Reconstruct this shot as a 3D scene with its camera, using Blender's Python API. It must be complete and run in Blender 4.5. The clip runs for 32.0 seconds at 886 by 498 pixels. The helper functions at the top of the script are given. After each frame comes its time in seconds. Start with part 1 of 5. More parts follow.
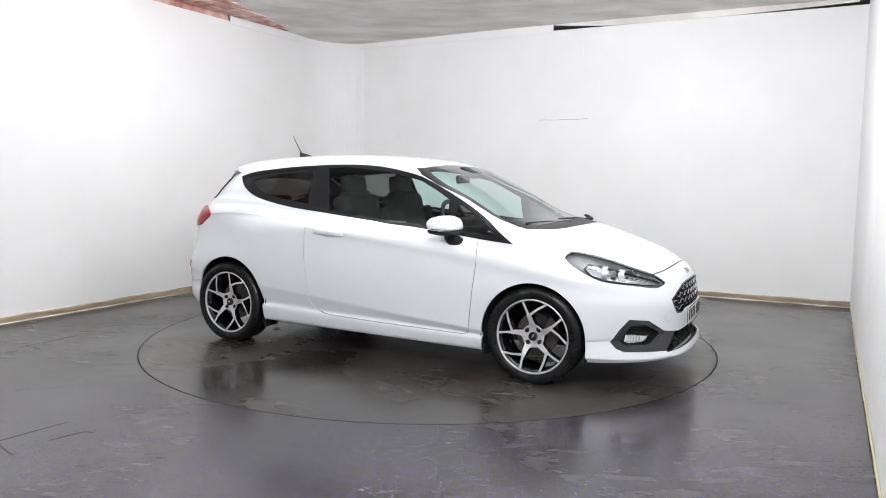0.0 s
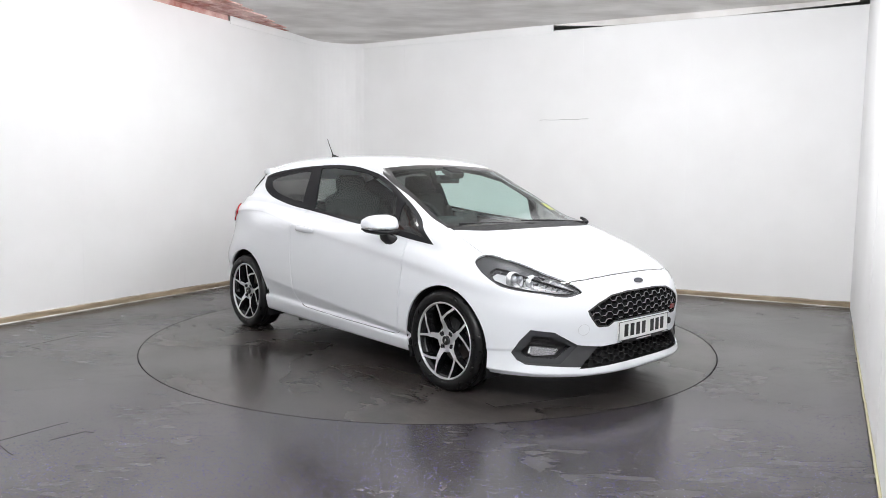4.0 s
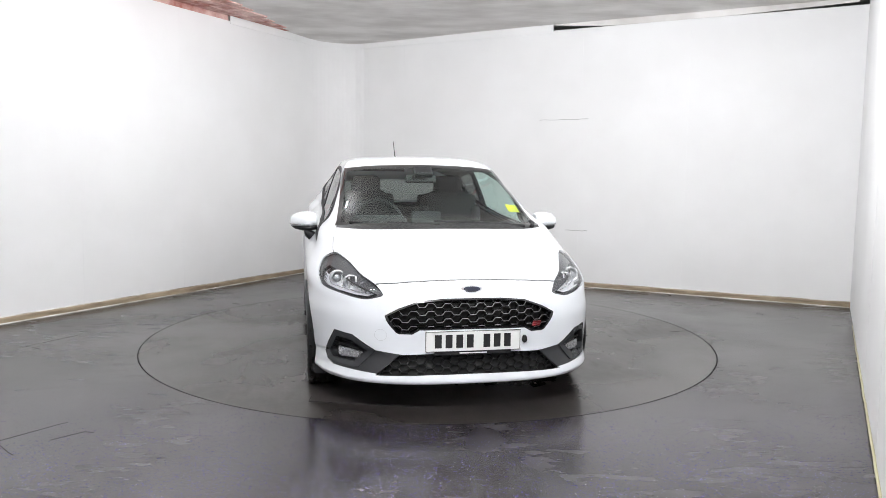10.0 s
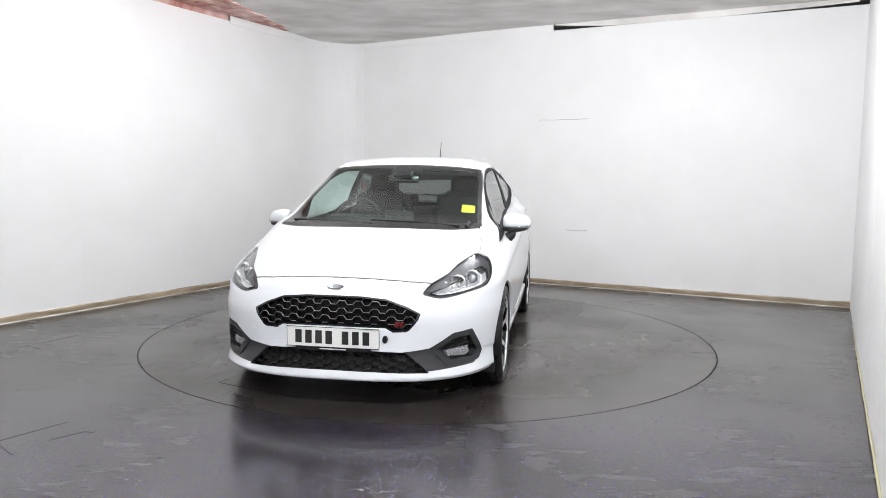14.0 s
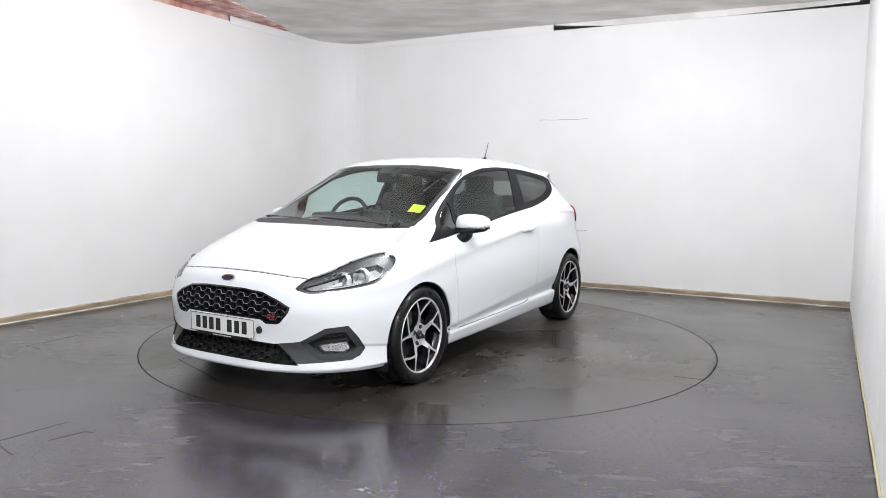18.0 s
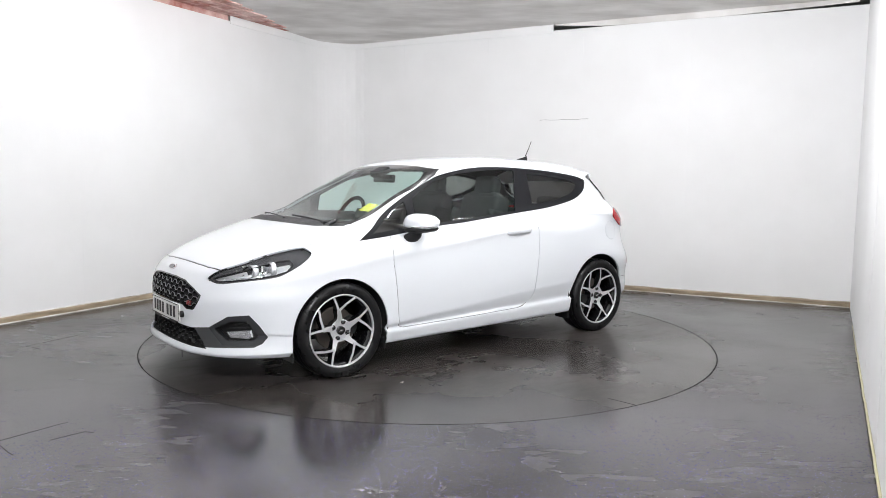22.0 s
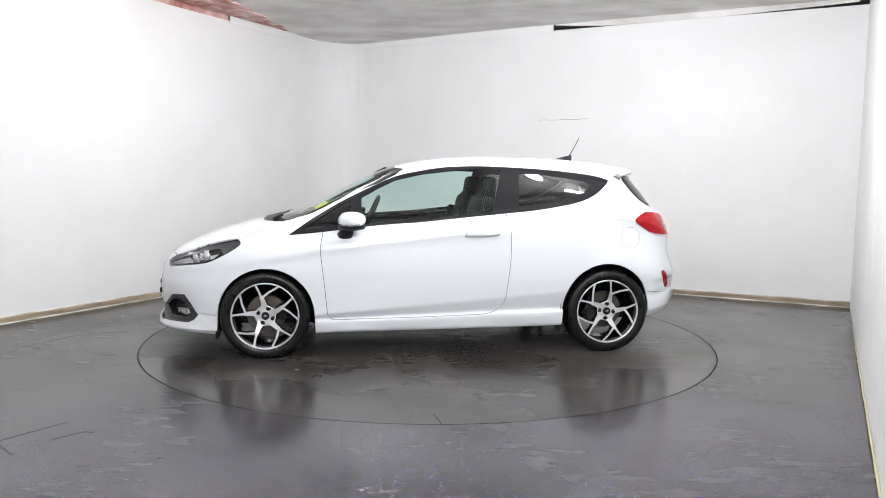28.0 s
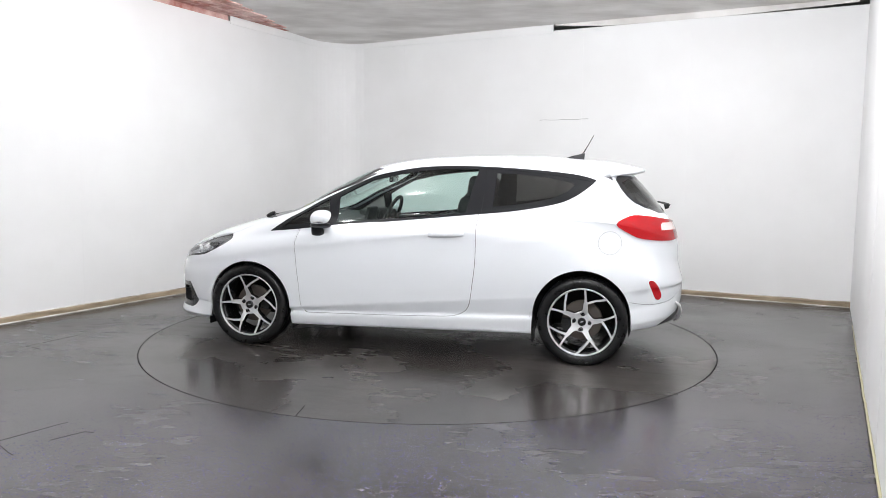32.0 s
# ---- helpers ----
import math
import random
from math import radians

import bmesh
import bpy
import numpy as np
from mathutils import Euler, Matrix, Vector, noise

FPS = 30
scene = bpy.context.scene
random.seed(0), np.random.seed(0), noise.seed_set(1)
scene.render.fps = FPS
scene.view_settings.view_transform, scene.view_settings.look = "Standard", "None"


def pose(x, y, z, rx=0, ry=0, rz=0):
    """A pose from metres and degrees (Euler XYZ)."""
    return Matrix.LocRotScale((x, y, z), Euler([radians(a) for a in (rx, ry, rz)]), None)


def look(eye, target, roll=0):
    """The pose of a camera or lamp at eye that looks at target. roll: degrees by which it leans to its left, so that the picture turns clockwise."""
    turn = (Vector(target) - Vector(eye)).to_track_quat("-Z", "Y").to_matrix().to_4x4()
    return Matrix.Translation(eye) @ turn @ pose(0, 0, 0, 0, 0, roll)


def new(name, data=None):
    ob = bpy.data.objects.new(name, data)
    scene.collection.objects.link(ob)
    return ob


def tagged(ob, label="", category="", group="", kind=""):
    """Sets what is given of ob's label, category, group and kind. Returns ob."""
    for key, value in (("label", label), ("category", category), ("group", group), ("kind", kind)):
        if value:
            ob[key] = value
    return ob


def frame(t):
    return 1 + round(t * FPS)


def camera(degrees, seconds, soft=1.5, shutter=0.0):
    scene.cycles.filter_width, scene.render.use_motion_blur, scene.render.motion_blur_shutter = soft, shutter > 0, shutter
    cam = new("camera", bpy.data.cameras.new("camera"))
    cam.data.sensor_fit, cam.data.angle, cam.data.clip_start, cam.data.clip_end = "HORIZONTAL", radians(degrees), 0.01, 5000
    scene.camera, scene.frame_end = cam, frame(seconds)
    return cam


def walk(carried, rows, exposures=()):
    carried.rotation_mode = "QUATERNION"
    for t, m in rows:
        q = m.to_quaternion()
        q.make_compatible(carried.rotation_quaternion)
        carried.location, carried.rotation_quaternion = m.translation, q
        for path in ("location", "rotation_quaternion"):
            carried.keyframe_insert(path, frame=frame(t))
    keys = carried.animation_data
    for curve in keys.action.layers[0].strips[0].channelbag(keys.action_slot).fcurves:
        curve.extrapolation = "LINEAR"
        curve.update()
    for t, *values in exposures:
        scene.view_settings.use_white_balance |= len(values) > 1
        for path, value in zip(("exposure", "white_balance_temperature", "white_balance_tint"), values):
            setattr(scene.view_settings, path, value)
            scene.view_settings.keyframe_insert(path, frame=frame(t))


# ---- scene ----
# One fixed camera looks across a turntable; the turntable's axis is the world's origin.
cam = camera(62.69, 32.0, 0.6)
EYE = look((0, -5.895, 1.275), (0.1018, -0.0250, 0.7042), 0.645)
walk(cam, [(0.0, EYE), (32.0, EYE)], [(0.0, 0.0), (32.0, 0.0)])

# ---- light: daylight-white ceiling lamps and added fill lamps in a closed white room ----
world = bpy.data.worlds.new("world")
world.use_nodes = True
world.node_tree.nodes["Background"].inputs[0].default_value = (0.9, 0.95, 1.0, 1)
world.node_tree.nodes["Background"].inputs[1].default_value = 0.05
scene.world = world

# room plan: two long walls run along U, the back wall along V
U = Vector((0.4850, 0.8745, 0))
V = Vector((0.8858, -0.4641, 0))
CORNER = Vector((-1.350, 4.364, 0))
RIGHT_CORNER = Vector((4.306, 1.401, 0))
UR = Vector((0.4815, 0.8764, 0))    # the right wall's own line
WALL_H, CEIL_H = 3.03, 3.10
Y0 = -0.136                       # the car's middle line beside the axis
TURN = (-28.0, -38.2, -48.45, -58.95, -69.31, -79.79, -90.28, -100.83, -111.3,
        -121.87, -132.24, -142.67, -152.92, -163.01, -173.06, -183.17, -193.58)


def lamp(x, y, power):
    data = bpy.data.lights.new("ceiling_fill_light", "POINT")
    data.shadow_soft_size, data.energy = 0.11, power
    data.color = (0.948, 0.968, 1.0)
    ob = new("ceiling_fill_light", data)
    ob.location = (x, y, 2.88)
    return ob


# all out of view: some mirrored in the car's glass, others added as fill
LAMPS = [(1.4, -4.9, 233), (0.05, -5.1, 244), (-1.7, -4.7, 33), (-1.5, -2.4, 18), (1.5, 0.2, 33), (-1.3, 0.15, 62), (0.5, -0.8, 43), (1.6, -1.6, 69)]
for lx, ly, power in LAMPS:
    lamp(lx, ly, power)

# ---- materials ----
def material(name, color, rough=0.5, metal=0.0, coat=0.0, spec=0.5):
    m = bpy.data.materials.new(name)
    m.use_nodes = True
    b = m.node_tree.nodes["Principled BSDF"]
    b.inputs["Base Color"].default_value = (*color, 1)
    b.inputs["Roughness"].default_value = rough
    b.inputs["Metallic"].default_value = metal
    b.inputs["Coat Weight"].default_value = coat
    b.inputs["Coat Roughness"].default_value = 0.03
    b.inputs["Specular IOR Level"].default_value = spec
    return m


def node(m, kind, **values):
    n = m.node_tree.nodes.new(kind)
    for key, value in values.items():
        if key in n.inputs:
            n.inputs[key].default_value = value
    return n


def join(m, a, out, b, into):
    m.node_tree.links.new(a.outputs[out], b.inputs[into])


def bsdf(m):
    return m.node_tree.nodes["Principled BSDF"]


def grain(m, scale, low, high, into="Base Color", detail=4.0, spots=None, stretch=(1, 1, 1), low_at=0.35, high_at=0.65):
    """Noise between two values (colours or numbers) into an input of the surface."""
    co = node(m, "ShaderNodeTexCoord")
    mp = node(m, "ShaderNodeMapping")
    mp.inputs["Scale"].default_value = stretch
    nz = node(m, "ShaderNodeTexNoise", Scale=scale, Detail=detail)
    ramp = node(m, "ShaderNodeValToRGB")
    join(m, co, "Object", mp, "Vector")
    join(m, mp, "Vector", nz, "Vector")
    join(m, nz, "Fac", ramp, "Fac")
    e = ramp.color_ramp.elements
    e[0].position, e[1].position = low_at, high_at
    as_color = (lambda c: (c, c, c, 1) if isinstance(c, float) else (*c, 1))
    e[0].color, e[1].color = as_color(low), as_color(high)
    if into:
        join(m, ramp, "Color", bsdf(m), into)
    return ramp


def bump(m, scale, strength, distance=0.002, detail=3.0, stretch=(1, 1, 1)):
    co = node(m, "ShaderNodeTexCoord")
    mp = node(m, "ShaderNodeMapping")
    mp.inputs["Scale"].default_value = stretch
    nz = node(m, "ShaderNodeTexNoise", Scale=scale, Detail=detail)
    bp = node(m, "ShaderNodeBump", Strength=strength, Distance=distance)
    join(m, co, "Object", mp, "Vector")
    join(m, mp, "Vector", nz, "Vector")
    join(m, nz, "Fac", bp, "Height")
    join(m, bp, "Normal", bsdf(m), "Normal")


def pane(name, tint, gloss=0.02, low=0.034):
    """A thin pane: tinted see-through glass with a clear reflection."""
    m = bpy.data.materials.new(name)
    m.use_nodes = True
    nt = m.node_tree
    nt.nodes.remove(nt.nodes["Principled BSDF"])
    clear = node(m, "ShaderNodeBsdfTransparent", Color=(*tint, 1))
    shine = node(m, "ShaderNodeBsdfGlossy", Color=(1, 1, 1, 1), Roughness=gloss)
    facing = node(m, "ShaderNodeLayerWeight", Blend=0.5)
    power = node(m, "ShaderNodeMath")
    power.operation = "POWER"
    power.inputs[1].default_value = 5.0
    scale = node(m, "ShaderNodeMath")
    scale.operation = "MULTIPLY_ADD"
    scale.inputs[1].default_value, scale.inputs[2].default_value = 1.0 - low, low
    join(m, facing, "Facing", power, 0)
    nt.links.new(power.outputs[0], scale.inputs[0])
    mix = node(m, "ShaderNodeMixShader")
    nt.links.new(scale.outputs[0], mix.inputs[0])
    nt.links.new(clear.outputs[0], mix.inputs[1])
    nt.links.new(shine.outputs[0], mix.inputs[2])
    nt.links.new(mix.outputs[0], nt.nodes["Material Output"].inputs["Surface"])
    return m


PAINT = material("white_paint", (0.745, 0.767, 0.797), 0.30, 0, 0.7)
BLACK = material("black_plastic", (0.012, 0.012, 0.013), 0.45, spec=0.35)
grain(BLACK, 60.0, 0.38, 0.55, "Roughness")
SATIN = material("satin_black_trim", (0.012, 0.012, 0.014), 0.55, spec=0.14)
GLOSS = material("gloss_black", (0.010, 0.010, 0.011), 0.12, 0, 0.5)
GREY = material("grey_trim", (0.045, 0.046, 0.049), 0.34, 0.35)
FRAME_GREY = material("fog_frame_grey", (0.052, 0.054, 0.058), 0.24, 0.3)
grain(GREY, 180.0, 0.32, 0.42, "Roughness")
RUBBER = material("tyre_rubber", (0.005, 0.005, 0.0055), 0.35, spec=0.32)
grain(RUBBER, 30.0, 0.26, 0.42, "Roughness")
DARK = material("dark_underside", (0.012, 0.012, 0.012), 0.8)
TRIM = material("interior_trim", (0.017, 0.017, 0.018), 0.7)
SEAT = material("seat_cloth", (0.012, 0.012, 0.013), 0.9)
bump(SEAT, 40.0, 0.15)
ALLOY = material("machined_alloy", (0.72, 0.72, 0.73), 0.34, 0.65)
grain(ALLOY, 12.0, 0.28, 0.42, "Roughness", stretch=(1, 8, 1))
NUT_STEEL = material("dark_nut_steel", (0.060, 0.060, 0.064), 0.22, 0.8)
# paints the light that the honeycomb's upper edges catch
GRILLE_GLINT = material("grille_edge", (0.27, 0.27, 0.28), 0.35, 0.3)
CLEAR_RED = material("reversing_lens", (0.80, 0.62, 0.60), 0.12, 0.0, 0.8)
# colour of the strips that darken the shut gaps in place of shade
GAP_SHADE = material("shut_line_shade", (0.09, 0.09, 0.095), 0.7)
TOW_SEAM = material("cover_seam", (0.52, 0.53, 0.55), 0.5)
# grey of the fuel flap's joint and the bumper crease's painted shade
LINE_GREY = material("line_grey", (0.30, 0.30, 0.31), 0.6)
LOWER_GLINT = material("lower_grille_glint", (0.018, 0.018, 0.019), 0.5)
STEEL = material("brake_steel", (0.13, 0.112, 0.10), 0.5, 0.8)
CHROME = material("chrome", (0.85, 0.85, 0.86), 0.08, 1.0)
CHROME_DULL = material("silvered_reflector", (0.80, 0.80, 0.81), 0.32, 0.15)
bump(CHROME_DULL, 55.0, 0.9, 0.006, 1.0)
HOUSING = material("lamp_housing", (0.070, 0.070, 0.076), 0.28, 0.3)
REFLECTOR = material("lamp_bowl", (0.84, 0.84, 0.85), 0.24, 0.6)
PROJECTOR = material("projector_glass", (0.42, 0.43, 0.45), 0.08, 0.4, 0.8)
LENS = pane("lamp_lens", (0.96, 0.97, 0.98))
GLASS = pane("side_glass", (0.80, 0.93, 0.895))
SMOKED = pane("smoked_glass", (0.24, 0.24, 0.235), low=0.045)
RED = material("red_lens", (0.40, 0.004, 0.008), 0.16, 0, 0.15, 0.22)
EMBLEM = material("red_emblem", (0.20, 0.012, 0.016), 0.3)
YELLOW = material("yellow_sticker", (0.62, 0.56, 0.02), 0.6)
PLATE = material("white_plate", (0.78, 0.78, 0.76), 0.35)
INK = material("black_ink", (0.01, 0.01, 0.01), 0.5)
AMBER = material("amber_bulb", (0.35, 0.10, 0.03), 0.25)
FOGLENS = material("fog_lens", (0.75, 0.76, 0.78), 0.12, 0.75)
BLUE = material("blue_enamel", (0.012, 0.015, 0.038), 0.15, 0, 0.6)
GRILLE_PLASTIC = material("grille_plastic", (0.022, 0.022, 0.024), 0.25, 0, 0.3)
WALL = material("wall_paint", (0.82, 0.815, 0.81), 0.5)
grain(WALL, 1.3, (0.840, 0.835, 0.828), (0.882, 0.879, 0.875), detail=6.0)
bump(WALL, 18.0, 0.08, 0.004)
SKIRT = material("skirting_wood", (0.30, 0.23, 0.15), 0.55)
grain(SKIRT, 3.0, (0.20, 0.15, 0.095), (0.40, 0.32, 0.22), stretch=(1, 1, 6))
BEAD = material("sealant_bead", (0.60, 0.57, 0.51), 0.5)
grain(BEAD, 4.0, (0.30, 0.26, 0.20), (0.74, 0.72, 0.67), detail=7.0)
CABLE = material("cream_trunking", (0.46, 0.42, 0.27), 0.45)
REDWOOD = material("red_timber", (0.36, 0.13, 0.10), 0.7)
grain(REDWOOD, 5.0, (0.40, 0.15, 0.12), (0.80, 0.58, 0.53), detail=8.0, stretch=(1, 1, 1))
SEAM = material("floor_seam", (0.012, 0.011, 0.011), 0.7)
PAPER = material("scrap_paper", (0.36, 0.35, 0.33), 0.8)
CRACK = material("filler_crack", (0.36, 0.35, 0.34), 0.8)
CONCRETE = material("ceiling_concrete", (0.42, 0.40, 0.38), 0.9)
grain(CONCRETE, 1.6, (0.66, 0.635, 0.61), (0.86, 0.84, 0.82), detail=10.0, stretch=(1, 2, 1))
bump(CONCRETE, 6.0, 0.5, 0.01, 6.0)


def math_node(m, kind, a, b):
    """A math node over two values, each a number or an output."""
    n = node(m, "ShaderNodeMath")
    n.operation = kind
    for k, v in enumerate((a, b)):
        if isinstance(v, (int, float)):
            n.inputs[k].default_value = v
        else:
            m.node_tree.links.new(v, n.inputs[k])
    return n.outputs[0]


def blend(m, kind, fac, a, b):
    """A colour mix; each input a number, a colour or an output."""
    n = node(m, "ShaderNodeMix")
    n.data_type, n.blend_type = "RGBA", kind
    for k, v in ((0, fac), (6, a), (7, b)):
        if isinstance(v, (int, float)):
            n.inputs[k].default_value = v
        elif isinstance(v, tuple):
            n.inputs[k].default_value = (*v, 1)
        else:
            m.node_tree.links.new(v, n.inputs[k])
    return n.outputs[2]


def floor_material(name, low, high, scuff, flecks, gloss):
    """Worn sheet vinyl: cloudy patches, drag streaks, pale scuffs and, where it is not worn bare, coloured flecks."""
    m = material(name, high, 0.25, spec=0.62)
    nt = m.node_tree
    big = grain(m, 1.1, low, high, None, 8.0, low_at=0.32, high_at=0.68)
    fine = grain(m, 6.0, 0.74, 1.20, None, 8.0, stretch=(1, 1.8, 1))
    dirt = grain(m, 42.0, 0.84, 1.14, None, 3.0)
    out = blend(m, "MULTIPLY", 1.0, big.outputs[0], fine.outputs[0])
    out = blend(m, "MULTIPLY", 1.0, out, dirt.outputs[0])
    streak = grain(m, 5.0, 0.0, 1.0, None, 10.0, stretch=(0.9, 2.6, 1), low_at=0.52, high_at=0.72)
    patch = grain(m, 0.9, 0.0, 1.0, None, 3.0, low_at=0.44, high_at=0.62)
    rub = math_node(m, "MULTIPLY", streak.outputs[0], patch.outputs[0])
    out = blend(m, "MIX", math_node(m, "MULTIPLY", rub, 0.55), out, scuff)
    worn = grain(m, 0.8, gloss[0], gloss[1], None, 8.0)
    rough = math_node(m, "ADD", worn.outputs[0], math_node(m, "MULTIPLY", rub, 0.14))
    nt.links.new(rough, bsdf(m).inputs["Roughness"])
    if flecks:
        co = node(m, "ShaderNodeTexCoord")
        place = node(m, "ShaderNodeSeparateXYZ")
        join(m, co, "Object", place, 0)
        # the flecks are worn away but for the front of the room
        kept = node(m, "ShaderNodeMapRange")
        for k, v in enumerate((-1.3, -2.7, 0.0, 1.0)):
            kept.inputs[k + 1].default_value = v
        nt.links.new(place.outputs[1], kept.inputs[0])
        cloud = grain(m, 2.3, 0.40, 1.0, None, 5.0)
        share = math_node(m, "MULTIPLY", kept.outputs[0], cloud.outputs[0])
        for scale, size, rare, c0, c1 in ((135.0, 0.29, 0.62, (0.04, 0.034, 0.23), (0.14, 0.12, 0.42)), (116.0, 0.19, 0.76, (0.14, 0.13, 0.22), (0.58, 0.56, 0.62))):
            cells = node(m, "ShaderNodeTexVoronoi", Scale=scale)
            join(m, co, "Object", cells, "Vector")
            split = node(m, "ShaderNodeSeparateColor")
            join(m, cells, "Color", split, 0)
            small = math_node(m, "LESS_THAN", cells.outputs["Distance"], math_node(m, "MULTIPLY", split.outputs[2], size * 1.6))
            picked = math_node(m, "GREATER_THAN", split.outputs[0], rare)
            tint = blend(m, "MIX", split.outputs[1], c0, c1)
            seen = math_node(m, "MULTIPLY", math_node(m, "MULTIPLY", small, picked), share)
            out = blend(m, "MIX", seen, out, tint)
    nt.links.new(out, bsdf(m).inputs["Base Color"])
    bump(m, 22.0, 0.06, 0.002, 5.0)
    return m


FLOOR = floor_material("floor_vinyl", (0.020, 0.0170, 0.0176), (0.054, 0.0485, 0.0510), (0.098, 0.091, 0.093), True, (0.17, 0.30))
DISC = floor_material("turntable_vinyl", (0.019, 0.0158, 0.0145), (0.061, 0.0535, 0.0500), (0.105, 0.094, 0.089), False, (0.17, 0.36))

# ---- helpers for meshes ----
def mesh_of(name, bm, mat, smooth=False):
    me = bpy.data.meshes.new(name)
    bm.normal_update()
    bm.to_mesh(me)
    bm.free()
    me.materials.append(mat)
    if smooth:
        me.shade_smooth()
    return me


def part(name, bm, mat, parent, label="", smooth=False):
    ob = new(name, mesh_of(name, bm, mat, smooth))
    ob.parent = parent
    if label:
        ob["label"] = label
    return ob


def thing(name, bm, mat, label, category="", kind="", smooth=False):
    return tagged(new(name, mesh_of(name, bm, mat, smooth)), label, category, "", kind)


def box(bm, x0, x1, y0, y1, z0, z1, m=None):
    vs = [bm.verts.new((x, y, z)) for z in (z0, z1) for y in (y0, y1) for x in (x0, x1)]
    for f in ((0, 2, 3, 1), (4, 5, 7, 6), (0, 1, 5, 4), (2, 6, 7, 3), (1, 3, 7, 5), (0, 4, 6, 2)):
        bm.faces.new([vs[i] for i in f])
    if m is not None:
        bmesh.ops.transform(bm, matrix=m, verts=vs)
    return vs


def sweep(bm, path, profile, closed=False, cap=True):
    """Sweep a closed 2D profile (side, up) along a level path."""
    rows, n = [], len(path)
    for i, p in enumerate(path):
        a, b = path[max(i - 1, 0)], path[min(i + 1, n - 1)]
        d = (Vector(b) - Vector(a)).normalized()
        side = Vector((d.y, -d.x, 0)).normalized()
        rows.append([bm.verts.new(Vector(p) + side * u + Vector((0, 0, w))) for u, w in profile])
    k = len(profile)
    for r0, r1 in zip(rows, rows[1:]):
        for j in range(k):
            bm.faces.new((r0[j], r0[(j + 1) % k], r1[(j + 1) % k], r1[j]))
    if cap:
        bm.faces.new(list(reversed(rows[0])))
        bm.faces.new(rows[-1])
    return rows


# ---- the room ----
def wall_path(radius=0.55, steps=14):
    """The walls' inner line on the floor: left wall, rounded corner, back wall."""
    far = CORNER - U * 11.12
    pts = [far]
    for k in range(1, 24):
        pts.append(far + U * (11.12 - radius) * k / 24)
    a, b = CORNER - U * radius, CORNER + V * radius
    c = a + V * radius
    for i in range(steps + 1):
        ang = math.pi / 2 * i / steps
        pts.append(c - V * radius * math.cos(ang) + U * radius * math.sin(ang))
    for k in range(1, 13):
        pts.append(b + (RIGHT_CORNER - b) * k / 12)
    return pts


PATH = wall_path()


def wall(name, path, height, label, board):
    """A wall with its separate boards, each 12 mm proud of the backing, with fine joints."""
    bm = bmesh.new()
    sweep(bm, [Vector(p) for p in path], [(-.012, 0), (-.012, height), (-.12, height), (-.12, 0)])
    ob = thing(name, bm, WALL, label, "wall", "structure")
    run = []
    done = 0.0
    seg = [Vector(path[0])]
    for p, q in zip(path, path[1:]):
        p, q = Vector(p), Vector(q)
        left = (q - p).length
        d = (q - p).normalized()
        at = p
        while done + left > board - 1e-6:
            step = board - done
            at = at + d * step
            seg.append(at)
            run.append(seg)
            seg = [at]
            left -= step
            done = 0.0
        if left > 1e-6:
            seg.append(q)
            done += left
    if len(seg) > 1 and (seg[-1] - seg[0]).length > .05:
        run.append(seg)
    for seg in run:
        d0, d1 = (seg[1] - seg[0]).normalized(), (seg[-1] - seg[-2]).normalized()
        seg = [seg[0] + d0 * .0002] + seg[1:-1] + [seg[-1] - d1 * .0002]
        bm = bmesh.new()
        sweep(bm, seg, [(0, .004), (0, height), (-.012, height), (-.012, .004)])
        part("board", bm, WALL, ob)
    return ob


def baseboard(path, name):
    bm = bmesh.new()
    sweep(bm, path, [(.0, .010), (.016, .010), (.016, .045), (.010, .056), (0, .056)])
    thing(name, bm, SKIRT, "scuffed brown timber skirting board along the wall", "skirting", "structure")
    bm = bmesh.new()
    sweep(bm, path, [(.0, 0), (.0205, 0), (.019, .006), (.0165, .010), (0, .010)])
    thing(name + "_sealant", bm, BEAD, "off-white sealant bead under the skirting", "sealant", "structure")
    bm = bmesh.new()
    sweep(bm, path, [(0, .0562), (.011, .0562), (.008, .062), (0, .064)])
    thing(name + "_cap", bm, BEAD, "pale top edge of the skirting", "trim", "structure")


def along(path, a, b):
    """The stretch of a path between two distances from the wall's corner."""
    out = []
    for p in path:
        d = Vector(p) - CORNER
        s = d.dot(U) if abs(d.dot(V)) < .5 and d.dot(U) < -.5 else d.dot(V)
        if a <= s <= b:
            out.append(Vector(p))
    return out


